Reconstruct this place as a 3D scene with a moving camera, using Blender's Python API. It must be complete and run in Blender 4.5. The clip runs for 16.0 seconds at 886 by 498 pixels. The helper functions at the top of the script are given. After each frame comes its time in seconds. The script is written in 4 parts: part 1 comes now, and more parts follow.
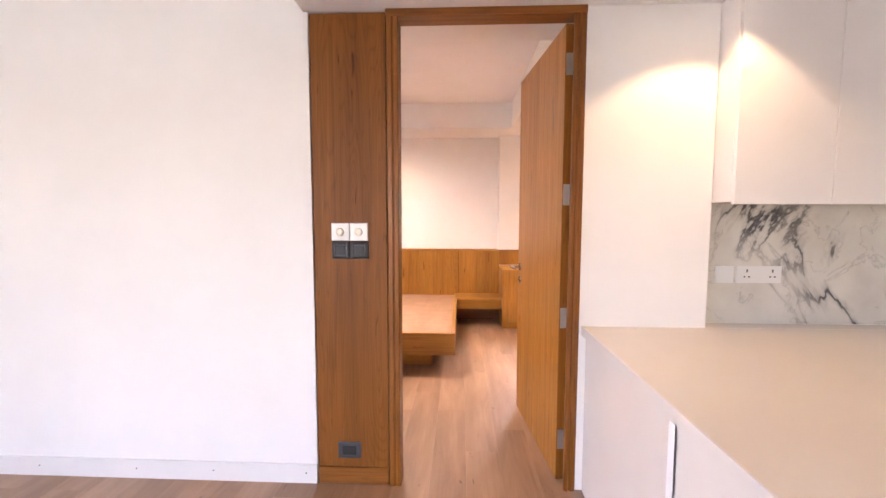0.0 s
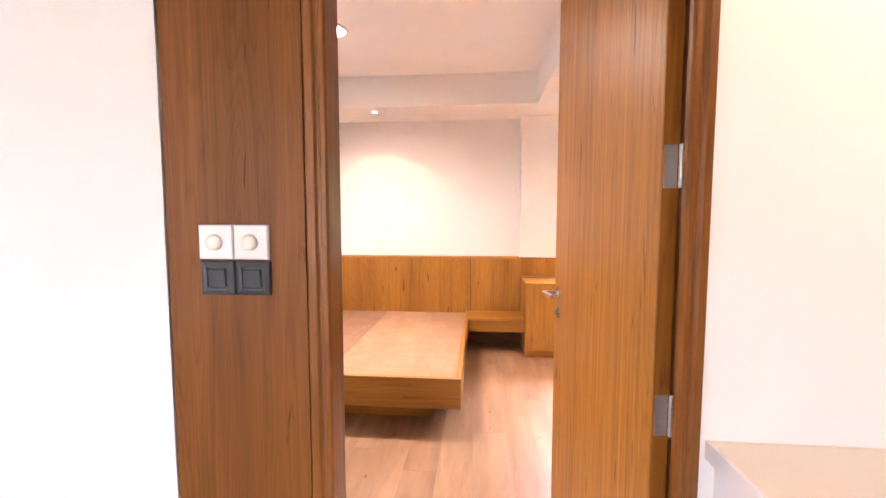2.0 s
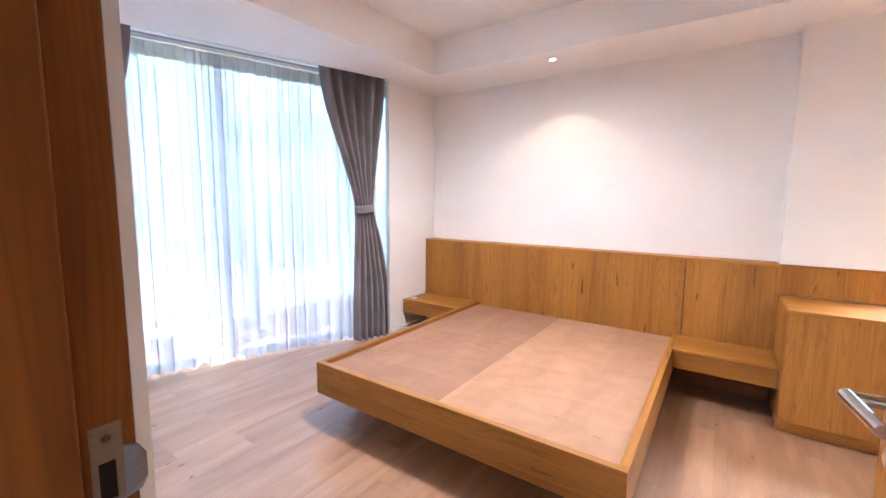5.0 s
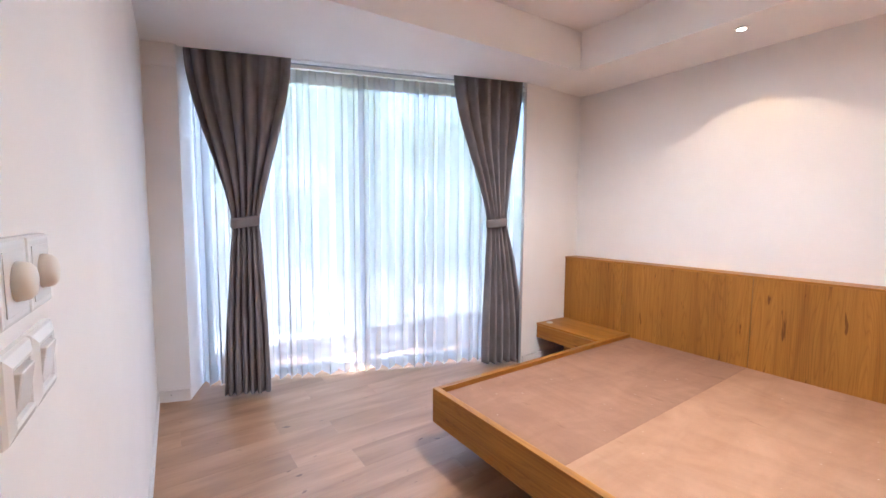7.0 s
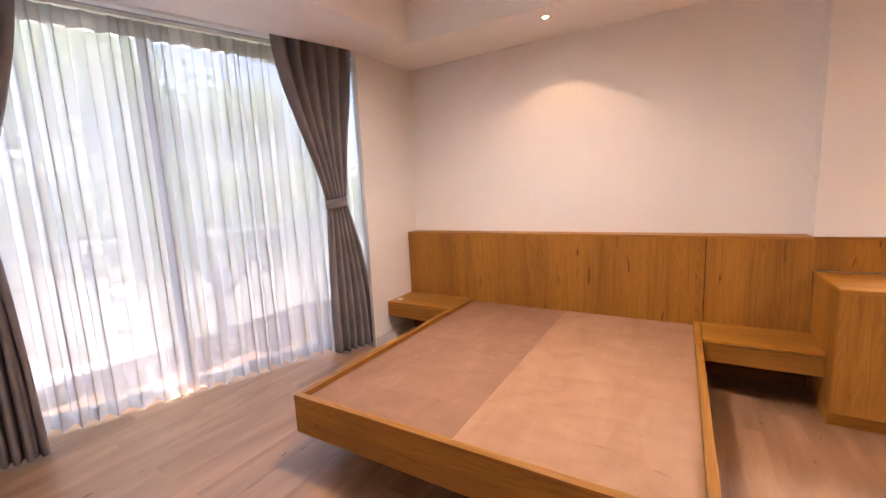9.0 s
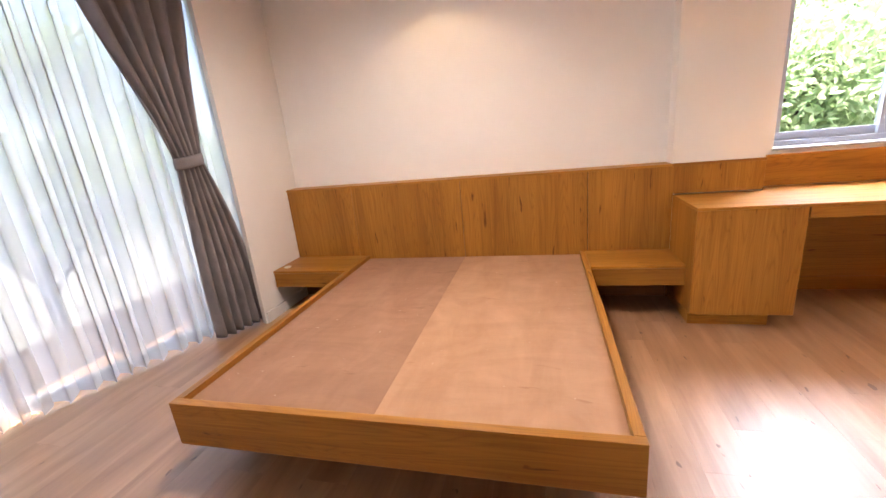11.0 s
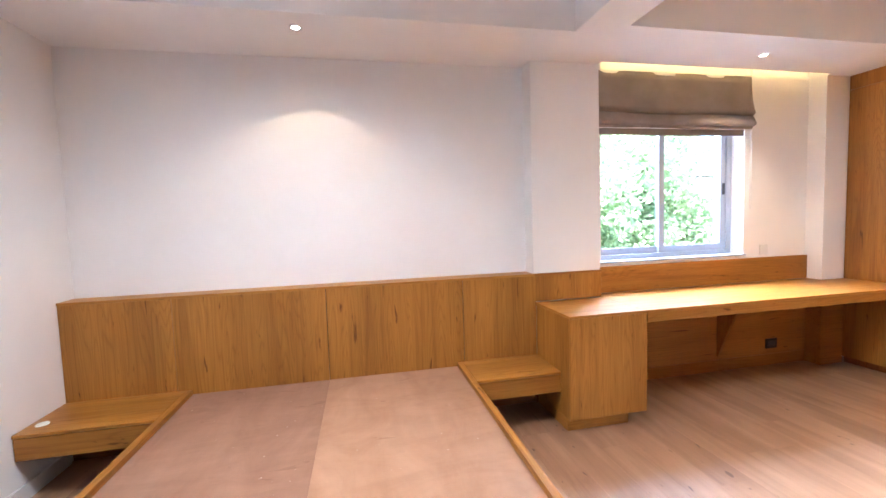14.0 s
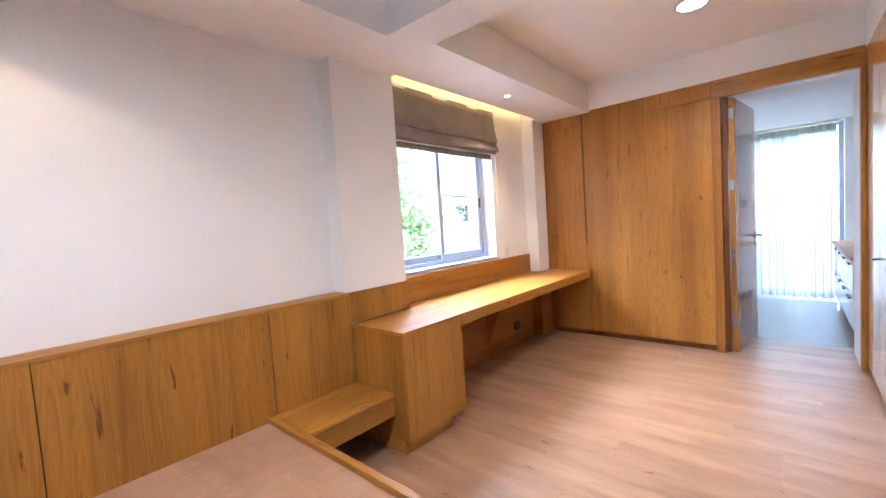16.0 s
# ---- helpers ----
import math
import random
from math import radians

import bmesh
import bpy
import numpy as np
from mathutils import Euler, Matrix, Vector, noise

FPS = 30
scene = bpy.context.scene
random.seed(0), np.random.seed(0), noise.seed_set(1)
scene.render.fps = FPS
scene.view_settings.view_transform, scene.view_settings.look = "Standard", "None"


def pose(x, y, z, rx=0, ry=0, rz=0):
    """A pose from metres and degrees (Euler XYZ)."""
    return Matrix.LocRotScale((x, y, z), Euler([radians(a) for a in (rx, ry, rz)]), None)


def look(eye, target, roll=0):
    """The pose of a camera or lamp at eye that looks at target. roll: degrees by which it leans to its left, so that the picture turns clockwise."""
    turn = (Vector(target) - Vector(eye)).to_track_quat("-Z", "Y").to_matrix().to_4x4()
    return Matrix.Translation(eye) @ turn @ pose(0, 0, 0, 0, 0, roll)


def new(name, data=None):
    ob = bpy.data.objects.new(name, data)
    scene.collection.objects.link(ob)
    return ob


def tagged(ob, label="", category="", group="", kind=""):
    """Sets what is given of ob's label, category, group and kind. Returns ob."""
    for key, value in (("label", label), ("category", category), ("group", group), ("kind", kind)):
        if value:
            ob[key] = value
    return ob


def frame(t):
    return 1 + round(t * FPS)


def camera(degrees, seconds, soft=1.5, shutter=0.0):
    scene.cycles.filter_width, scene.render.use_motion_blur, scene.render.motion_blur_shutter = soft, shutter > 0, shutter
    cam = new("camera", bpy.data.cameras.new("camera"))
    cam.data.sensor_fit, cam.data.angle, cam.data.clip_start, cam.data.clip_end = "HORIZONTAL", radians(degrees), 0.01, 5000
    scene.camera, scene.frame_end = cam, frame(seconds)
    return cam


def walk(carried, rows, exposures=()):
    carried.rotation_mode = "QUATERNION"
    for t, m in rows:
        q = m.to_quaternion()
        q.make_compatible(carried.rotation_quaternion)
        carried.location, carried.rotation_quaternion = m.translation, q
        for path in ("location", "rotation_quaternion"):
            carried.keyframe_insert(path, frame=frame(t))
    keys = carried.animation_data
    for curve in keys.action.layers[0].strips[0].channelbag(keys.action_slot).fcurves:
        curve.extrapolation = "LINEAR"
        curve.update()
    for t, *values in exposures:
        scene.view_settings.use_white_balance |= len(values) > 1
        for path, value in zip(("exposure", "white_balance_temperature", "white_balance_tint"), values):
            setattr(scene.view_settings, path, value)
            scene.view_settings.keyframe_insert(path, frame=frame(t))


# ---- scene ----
cam = camera(95.5, 16.0)
PATH = [
    (0, (0.341, -1.984, 1.380), (0.256, 0.008, 1.229), 0.1),
    (0.5, (0.350, -1.757, 1.361), (0.285, 0.237, 1.221), 0.2),
    (1, (0.321, -1.489, 1.380), (0.261, 0.506, 1.248), -0.1),
    (1.5, (0.347, -1.214, 1.365), (0.242, 0.779, 1.233), 0.0),
    (2, (0.406, -0.968, 1.369), (0.230, 1.020, 1.225), 0.0),
    (2.5, (0.421, -0.705, 1.359), (0.186, 1.274, 1.191), 0.1),
    (3, (0.422, -0.479, 1.359), (0.099, 1.484, 1.159), 0.0),
    (3.5, (0.497, -0.292, 1.377), (-0.014, 1.626, 1.137), -0.2),
    (4, (0.533, -0.135, 1.340), (-0.193, 1.715, 1.114), 0.3),
    (4.5, (0.548, -0.074, 1.341), (-0.393, 1.676, 1.112), 0.4),
    (5, (0.519, -0.016, 1.341), (-0.612, 1.618, 1.117), 0.6),
    (7.5, (0.311, 0.300, 1.338), (-1.348, 1.406, 1.180), 0.4),
    (8, (0.232, 0.292, 1.329), (-1.287, 1.580, 1.154), 0.2),
    (8.5, (0.182, 0.283, 1.319), (-1.106, 1.796, 1.107), -0.8),
    (9, (0.165, 0.278, 1.334), (-0.847, 1.978, 1.052), -2.7),
    (9.5, (0.128, 0.277, 1.324), (-0.630, 2.079, 0.903), -5.3),
    (12, (-0.067, 0.543, 1.301), (-0.508, 2.411, 0.741), -5.6),
    (12.5, (-0.141, 0.560, 1.355), (-0.499, 2.501, 1.036), -4.7),
    (13, (-0.267, 0.587, 1.389), (-0.426, 2.573, 1.231), -3.4),
    (13.5, (-0.324, 0.619, 1.361), (-0.225, 2.614, 1.257), -2.4),
    (14, (-0.364, 0.741, 1.360), (0.033, 2.700, 1.226), -1.9),
    (14.5, (-0.412, 0.908, 1.371), (0.286, 2.781, 1.232), -2.3),
    (15, (-0.507, 1.041, 1.368), (0.494, 2.767, 1.229), -3.0),
    (15.2, (-0.566, 1.083, 1.355), (0.544, 2.742, 1.228), -3.4),
    (15.5, (-0.657, 1.168, 1.373), (0.628, 2.694, 1.237), -3.5),
    (16, (-0.696, 1.265, 1.368), (0.810, 2.576, 1.247), -3.8),
]
EXPOSURES = [(0, 4.85, 6700, 27), (1.0, 4.8, 6900, 28), (2.0, 5.05, 6700, 27), (2.5, 5.3, 6200, 23), (3.0, 5.45, 5700, 19), (3.5, 5.25, 5200, 16), (4.2, 4.95, 5150, 16), (5, 4.75, 5350, 16), (7.5, 4.4, 5500, 16), (8.2, 4.3, 5550, 16), (9.0, 4.15, 6900, 28), (10.0, 4.15, 6700, 27), (12, 4.4, 5950, 14), (12.5, 4.4, 5450, 14), (13.5, 4.45, 5350, 13), (14.3, 4.55, 5150, 13), (15.2, 4.53, 5150, 13), (16, 4.35, 5200, 13)]
walk(cam, [(t, look(e, g, r)) for t, e, g, r in PATH], EXPOSURES)

# ---- light ----
world = bpy.data.worlds.new("world")
scene.world = world
world.use_nodes = True
wn = world.node_tree
sky = wn.nodes.new("ShaderNodeTexSky")
sky.sky_type = 'NISHITA'
sky.sun_disc = False
sky.sun_elevation = radians(58)
sky.sun_rotation = radians(210)
sky.air_density, sky.dust_density = 1.0, 2.0
wn.links.new(sky.outputs[0], wn.nodes["Background"].inputs[0])
wn.nodes["Background"].inputs[1].default_value = 0.085


def lamp(name, kind, m, power, color, **more):
    data = bpy.data.lights.new(name, kind)
    data.energy, data.color = power, color
    for key, value in more.items():
        if key == "size":
            data.shape, data.size, data.size_y = 'RECTANGLE', value[0], value[1]
        elif key == "cone":
            data.spot_size, data.spot_blend = radians(value[0]), value[1]
        elif key == "soft":
            data.shadow_soft_size = value
        elif key == "angle":
            data.angle = radians(value)
    ob = new(name, data)
    ob.matrix_world = m
    return ob


WARM = (1.0, 0.66, 0.34)
lamp("sun", 'SUN', look((0, 0, 20), (0.26, 0.44, 20 - 0.82)), 3.2, (1.0, 0.95, 0.88), angle=0.5)
# ceiling spots
SPOTS = [(-0.67, 3.19, 2.48), (2.52, 3.18, 2.48), (1.40, -0.34, 2.37)]
for (sx, sy, sz), watts, cone in zip(SPOTS, (0.7, 2.2, 1.1), ((110, 0.22), (100, 0.4), (112, 0.3))):
    lamp("spot_light", 'SPOT', look((sx, sy, sz - 0.012), (sx, sy, 0)), watts, WARM, cone=cone, soft=0.02)
# added lamp, out of view above the north window, stands in for sky light
lamp("north_sky_fill", 'AREA', look((2.2, 4.75, 3.05), (2.35, 2.5, 0.3)), 25, (0.90, 0.95, 1.0), size=(2.0, 1.2))
# added daylight lamps in the two unseen, made-up window openings of the hall
lamp("hall_fill", 'AREA', look((-3.75, -3.7, 1.35), (0.0, -3.2, 1.2)), 0.55, (0.93, 0.96, 1.0), size=(0.9, 2.0))
lamp("hall_fill", 'AREA', look((-1.25, -5.1, 1.4), (-1.25, 0.0, 1.3)), 0.2, (0.93, 0.96, 1.0), size=(2.2, 1.5))
# added lamp, hidden above the far window, lifts the next room
lamp("next_room_fill", 'AREA', look((8.1, 1.65, 3.3), (6.2, 1.65, 0.9)), 26, (1.0, 0.97, 0.93), size=(1.9, 1.2))
# added lamp, out of view, for sky light on the balcony and west sheers
lamp("west_sky_fill", 'AREA', look((-4.15, 2.15, 3.35), (-2.3, 1.5, 0.9)), 9, (0.86, 0.93, 1.0), size=(2.6, 1.2))
ROUND = [(-0.68, 2.04, 2.78), (2.66, 1.77, 2.78)]
for (sx, sy, sz), watts in zip(ROUND, (15.5, 10.0)):
    lamp("round_light", 'SPOT', look((sx, sy, sz - 0.03), (sx, sy, 0)), watts, (1.0, 0.91, 0.78), cone=(156, 1.0), soft=0.09)
lamp("cove_light", 'AREA', look((2.45, 3.50, 2.50), (2.45, 3.53, 2.7)), 0.22, (1.0, 0.62, 0.2), size=(2.1, 0.02))

# ---- materials ----


def mat_base(name, rough=0.5, metal=0.0, spec=0.5):
    m = bpy.data.materials.new(name)
    m.use_nodes = True
    b = m.node_tree.nodes["Principled BSDF"]
    b.inputs["Roughness"].default_value = rough
    b.inputs["Metallic"].default_value = metal
    b.inputs["Specular IOR Level"].default_value = spec
    return m, m.node_tree, b


def node(nt, kind, **ins):
    n = nt.nodes.new("ShaderNode" + kind)
    for k, v in ins.items():
        n.inputs[k.replace("_", " ")].default_value = v
    return n


def ramp(nt, fac, stops):
    r = nt.nodes.new("ShaderNodeValToRGB")
    els = r.color_ramp.elements
    while len(els) < len(stops):
        els.new(0.5)
    for e, (p, c) in zip(els, stops):
        e.position, e.color = p, (*c, 1)
    nt.links.new(fac, r.inputs[0])
    return r.outputs[0]


def mix(nt, a, b, fac, how='MIX'):
    n = nt.nodes.new("ShaderNodeMix")
    n.data_type, n.blend_type = 'RGBA', how
    for sock, v in ((n.inputs[0], fac), (n.inputs[6], a), (n.inputs[7], b)):
        if hasattr(v, "is_linked"):
            nt.links.new(v, sock)
        else:
            sock.default_value = v if isinstance(v, float) else (*v, 1)
    return n.outputs[2]


def bumped(nt, b, height, strength, dist=0.002):
    n = node(nt, "Bump", Strength=strength, Distance=dist)
    nt.links.new(height, n.inputs["Height"])
    nt.links.new(n.outputs[0], b.inputs["Normal"])


def coords(nt, scale, jitter=0.0):
    """Object coordinates, stretched, and shifted for each object by its own random number."""
    tc = nt.nodes.new("ShaderNodeTexCoord")
    mp = node(nt, "Mapping", Scale=scale)
    nt.links.new(tc.outputs["Object"], mp.inputs[0])
    if jitter:
        info = nt.nodes.new("ShaderNodeObjectInfo")
        mul = nt.nodes.new("ShaderNodeMath")
        mul.operation = 'MULTIPLY'
        mul.inputs[1].default_value = jitter
        nt.links.new(info.outputs["Random"], mul.inputs[0])
        nt.links.new(mul.outputs[0], mp.inputs["Location"])
    return mp.outputs[0]


def noise_of(nt, vec, scale, detail=4.0, rough=0.55, distort=0.0):
    n = node(nt, "TexNoise", Scale=scale, Detail=detail, Roughness=rough, Distortion=distort)
    nt.links.new(vec, n.inputs["Vector"])
    return n.outputs[0]


def wood(name, dark, mid, light, grain="z", rough=0.42, width=11.0, spec=0.4, knots=0.85, figure=0.5, streaks=0.22, bands=0.85):
    m, nt, b = mat_base(name, rough, spec=spec)
    along, across = 0.4, width * 0.7

    def stretch(a, c):
        return tuple(a if ax == grain else c for ax in "xyz")
    v1 = coords(nt, stretch(along, across), 60.0)
    v2 = coords(nt, stretch(2.5, 120.0), 60.0)
    v3 = coords(nt, (1.0, 1.0, 1.0), 60.0)
    v4 = coords(nt, stretch(5.0, 36.0), 60.0)
    broad = noise_of(nt, v1, 1.0, 5.0, 0.6, 1.1)
    fine = noise_of(nt, v2, 1.0, 3.0, 0.6)
    cloud = noise_of(nt, v3, 1.3, 2.0)
    fleck = noise_of(nt, v4, 1.0, 2.0, 0.5, 0.6)
    col = ramp(nt, broad, [(0.24, dark), (0.45, mid), (0.58, mid), (0.8, light)])
    col = mix(nt, col, ramp(nt, fine, [(0.3, (0.72, 0.65, 0.58)), (0.6, (1.03, 1.03, 1.03))]), 0.45, 'MULTIPLY')
    leaf_tone = noise_of(nt, coords(nt, stretch(0.04, 4.2), 91.0), 1.0, 1.0, 0.4)
    col = mix(nt, col, ramp(nt, leaf_tone, [(0.34, (0.80, 0.76, 0.72)), (0.48, (0.97, 0.96, 0.95)), (0.52, (1.02, 1.02, 1.02)), (0.66, (1.16, 1.18, 1.20))]), bands, 'MULTIPLY')
    streak = noise_of(nt, coords(nt, stretch(0.9, 40.0), 23.0), 1.0, 3.0, 0.6, 0.4)
    col = mix(nt, col, ramp(nt, streak, [(0.36, (0.60, 0.50, 0.40)), (0.50, (1.0, 1.0, 1.0)), (0.62, (1.05, 1.05, 1.05))]), streaks, 'MULTIPLY')
    col = mix(nt, col, ramp(nt, cloud, [(0.3, (0.92, 0.9, 0.88)), (0.7, (1.06, 1.06, 1.06))]), 0.8, 'MULTIPLY')
    col = mix(nt, col, ramp(nt, fleck, [(0.262, (0.36, 0.26, 0.18)), (0.315, (1.0, 1.0, 1.0))]), knots, 'MULTIPLY')
    if figure:
        arch = noise_of(nt, coords(nt, stretch(0.45, 6.5), 37.0), 1.0, 2.0, 0.45, 0.25)
        rings = nt.nodes.new("ShaderNodeMath")
        rings.operation = 'PINGPONG'
        rings.inputs[1].default_value = 0.014
        nt.links.new(arch, rings.inputs[0])
        far = nt.nodes.new("ShaderNodeMath")
        far.operation = 'MULTIPLY'
        far.inputs[1].default_value = 71.4
        nt.links.new(rings.outputs[0], far.inputs[0])
        col = mix(nt, col, ramp(nt, far.outputs[0], [(0.0, (0.66, 0.58, 0.50)), (0.3, (0.93, 0.92, 0.9)), (0.6, (1.0, 1.0, 1.0)), (1.0, (1.05, 1.05, 1.05))]), figure, 'MULTIPLY')
    nt.links.new(col, b.inputs["Base Color"])
    r = ramp(nt, fine, [(0.2, (rough + 0.15,) * 3), (0.8, (rough - 0.06,) * 3)])
    nt.links.new(r, b.inputs["Roughness"])
    bumped(nt, b, fine, 0.12, 0.0006)
    return m


def laminate(name, dark, mid, light):
    """Broad planks with soft clouds along the grain, small dark knots and a satin lacquer."""
    m, nt, b = mat_base(name, 0.3, spec=0.6)
    b.inputs["Coat Weight"].default_value = 0.35
    b.inputs["Coat Roughness"].default_value = 0.30
    cloud = noise_of(nt, coords(nt, (7.0, 1.1, 1.0), 60.0), 1.0, 4.0, 0.55, 0.6)
    grain = noise_of(nt, coords(nt, (95.0, 3.0, 1.0), 60.0), 1.0, 3.0, 0.6)
    knot = noise_of(nt, coords(nt, (30.0, 12.0, 1.0), 83.0), 1.0, 1.0, 0.4, 0.3)
    col = ramp(nt, cloud, [(0.26, dark), (0.5, mid), (0.74, light)])
    col = mix(nt, col, ramp(nt, grain, [(0.3, (0.84, 0.81, 0.78)), (0.6, (1.0, 1.0, 1.0))]), 0.55, 'MULTIPLY')
    col = mix(nt, col, ramp(nt, knot, [(0.205, (0.3, 0.24, 0.2)), (0.25, (1.0, 1.0, 1.0))]), 0.8, 'MULTIPLY')
    info = nt.nodes.new("ShaderNodeObjectInfo")
    col = mix(nt, col, ramp(nt, info.outputs["Random"], [(0.0, (0.92, 0.91, 0.9)), (1.0, (1.06, 1.06, 1.06))]), 1.0, 'MULTIPLY')
    nt.links.new(col, b.inputs["Base Color"])
    nt.links.new(ramp(nt, cloud, [(0.2, (0.42,) * 3), (0.8, (0.34,) * 3)]), b.inputs["Roughness"])
    bumped(nt, b, grain, 0.08, 0.0006)
    return m


def plywood(name, dark, light):
    m, nt, b = mat_base(name, 0.55, spec=0.3)
    v = coords(nt, (2.0, 1.0, 1.0), 40.0)
    blotch = noise_of(nt, v, 2.2, 5.0, 0.6, 0.8)
    col = ramp(nt, blotch, [(0.3, dark), (0.7, light)])
    fig = noise_of(nt, coords(nt, (14.0, 1.5, 1.0), 40.0), 1.0, 3.0, 0.5, 0.7)
    col = mix(nt, col, ramp(nt, fig, [(0.35, (0.9, 0.88, 0.86)), (0.6, (1.0, 1.0, 1.0))]), 0.4, 'MULTIPLY')
    smear = noise_of(nt, coords(nt, (1.1, 3.4, 1.0), 17.0), 1.6, 6.0, 0.62, 1.6)
    col = mix(nt, col, ramp(nt, smear, [(0.36, (0.88, 0.85, 0.82)), (0.5, (1.0, 1.0, 1.0)), (0.64, (1.10, 1.12, 1.14))]), 0.5, 'MULTIPLY')
    scuff = noise_of(nt, coords(nt, (2.2, 9.0, 1.0), 53.0), 1.5, 3.0, 0.6, 0.8)
    col = mix(nt, col, ramp(nt, scuff, [(0.285, (0.70, 0.64, 0.58)), (0.33, (1.0, 1.0, 1.0))]), 0.6, 'MULTIPLY')
    dust = noise_of(nt, coords(nt, (1.0, 1.0, 1.0), 9.0), 38.0, 2.0)
    col = mix(nt, col, (0.75, 0.66, 0.58), ramp(nt, dust, [(0.745, (0.0, 0.0, 0.0)), (0.775, (0.5, 0.5, 0.5))]))
    nt.links.new(col, b.inputs["Base Color"])
    bumped(nt, b, noise_of(nt, v, 160.0, 3.0), 0.06, 0.0006)
    return m


def paint(name, color, rough=0.6, grain=180.0, strength=0.08, spec=0.3):
    m, nt, b = mat_base(name, rough, spec=spec)
    v = coords(nt, (1, 1, 1))
    big = noise_of(nt, v, 1.7, 3.0)
    dark = tuple(c * 0.955 for c in color)
    col = ramp(nt, big, [(0.35, dark), (0.65, color)])
    nt.links.new(col, b.inputs["Base Color"])
    bumped(nt, b, noise_of(nt, v, grain, 3.0), strength, 0.001)
    return m


def metal(name, color, rough):
    m, nt, b = mat_base(name, rough, 1.0)
    v = coords(nt, (1, 1, 60))
    nt.links.new(ramp(nt, noise_of(nt, v, 6.0, 3.0), [(0.3, tuple(c * 0.85 for c in color)), (0.7, color)]), b.inputs["Base Color"])
    return m


def glow(name, color, strength):
    m, nt, b = mat_base(name, 0.5)
    b.inputs["Emission Color"].default_value = (*color, 1)
    b.inputs["Emission Strength"].default_value = strength
    return m


def cloth(name, dark, light, weave=700.0):
    m, nt, b = mat_base(name, 0.9, spec=0.15)
    b.inputs["Sheen Weight"].default_value = 0.1
    v = coords(nt, (1, 1, 1))
    col = mix(nt, ramp(nt, noise_of(nt, v, 5.0, 3.0), [(0.3, dark), (0.7, light)]),
              ramp(nt, noise_of(nt, v, weave, 1.0), [(0.3, (0.8, 0.8, 0.8)), (0.7, (1.1, 1.1, 1.1))]), 0.7, 'MULTIPLY')
    nt.links.new(col, b.inputs["Base Color"])
    bumped(nt, b, noise_of(nt, v, weave, 2.0), 0.2, 0.0008)
    return m


def sheer_cloth(name, open_share, face, through_light):
    m = bpy.data.materials.new(name)
    m.use_nodes = True
    nt = m.node_tree
    nt.nodes.clear()
    out = nt.nodes.new("ShaderNodeOutputMaterial")
    diff = node(nt, "BsdfDiffuse", Color=(*face, 1))
    tran = node(nt, "BsdfTranslucent", Color=(*through_light, 1))
    clear = node(nt, "BsdfTransparent", Color=(1, 1, 1, 1))
    m1 = node(nt, "MixShader", Fac=0.6)
    m2 = node(nt, "MixShader", Fac=open_share)
    v = coords(nt, (1, 1, 1))
    threads = ramp(nt, noise_of(nt, v, 420.0, 2.0), [(0.35, (open_share * 0.75,) * 3), (0.65, (open_share * 1.25,) * 3)])
    nt.links.new(threads, m2.inputs[0])
    nt.links.new(diff.outputs[0], m1.inputs[1])
    nt.links.new(tran.outputs[0], m1.inputs[2])
    nt.links.new(m1.outputs[0], m2.inputs[1])
    nt.links.new(clear.outputs[0], m2.inputs[2])
    nt.links.new(m2.outputs[0], out.inputs[0])
    return m


def marble():
    m, nt, b = mat_base("veined_marble", 0.12, spec=0.5)
    v = coords(nt, (1, 1, 1))
    warp = noise_of(nt, v, 0.95, 7.0, 0.56, 0.9)
    thin = noise_of(nt, v, 2.6, 7.0, 0.58, 0.8)
    pale = (1.0, 1.0, 1.0)
    veins = ramp(nt, warp, [(0.468, pale), (0.490, (0.74, 0.74, 0.75)), (0.497, (0.13, 0.13, 0.15)), (0.503, (0.17, 0.17, 0.19)), (0.51, (0.78, 0.78, 0.79)), (0.53, pale)])
    hair = ramp(nt, thin, [(0.491, pale), (0.5, (0.6, 0.6, 0.62)), (0.509, pale)])
    cloud = ramp(nt, noise_of(nt, v, 5.0, 5.0), [(0.3, (0.62, 0.59, 0.53)), (0.7, (0.74, 0.71, 0.65))])
    mask = ramp(nt, noise_of(nt, v, 2.0, 2.0), [(0.42, (0.15, 0.15, 0.15)), (0.58, (1.0, 1.0, 1.0))])
    veins = mix(nt, pale, veins, mask)
    veins = mix(nt, veins, hair, 0.6, 'MULTIPLY')
    veins = mix(nt, cloud, veins, 1.0, 'MULTIPLY')
    nt.links.new(veins, b.inputs["Base Color"])
    return m


def leafy(name, c1, c2):
    """Leaves that let part of the sun through, each in its own green."""
    m = bpy.data.materials.new(name)
    m.use_nodes = True
    nt = m.node_tree
    nt.nodes.clear()
    out = nt.nodes.new("ShaderNodeOutputMaterial")
    info = nt.nodes.new("ShaderNodeNewGeometry")
    col = ramp(nt, info.outputs["Random Per Island"], [(0.0, c1), (1.0, c2)])
    diff = nt.nodes.new("ShaderNodeBsdfDiffuse")
    tran = nt.nodes.new("ShaderNodeBsdfTranslucent")
    nt.links.new(col, diff.inputs[0])
    nt.links.new(col, tran.inputs[0])
    both = node(nt, "MixShader", Fac=0.5)
    nt.links.new(diff.outputs[0], both.inputs[1])
    nt.links.new(tran.outputs[0], both.inputs[2])
    nt.links.new(both.outputs[0], out.inputs[0])
    return m


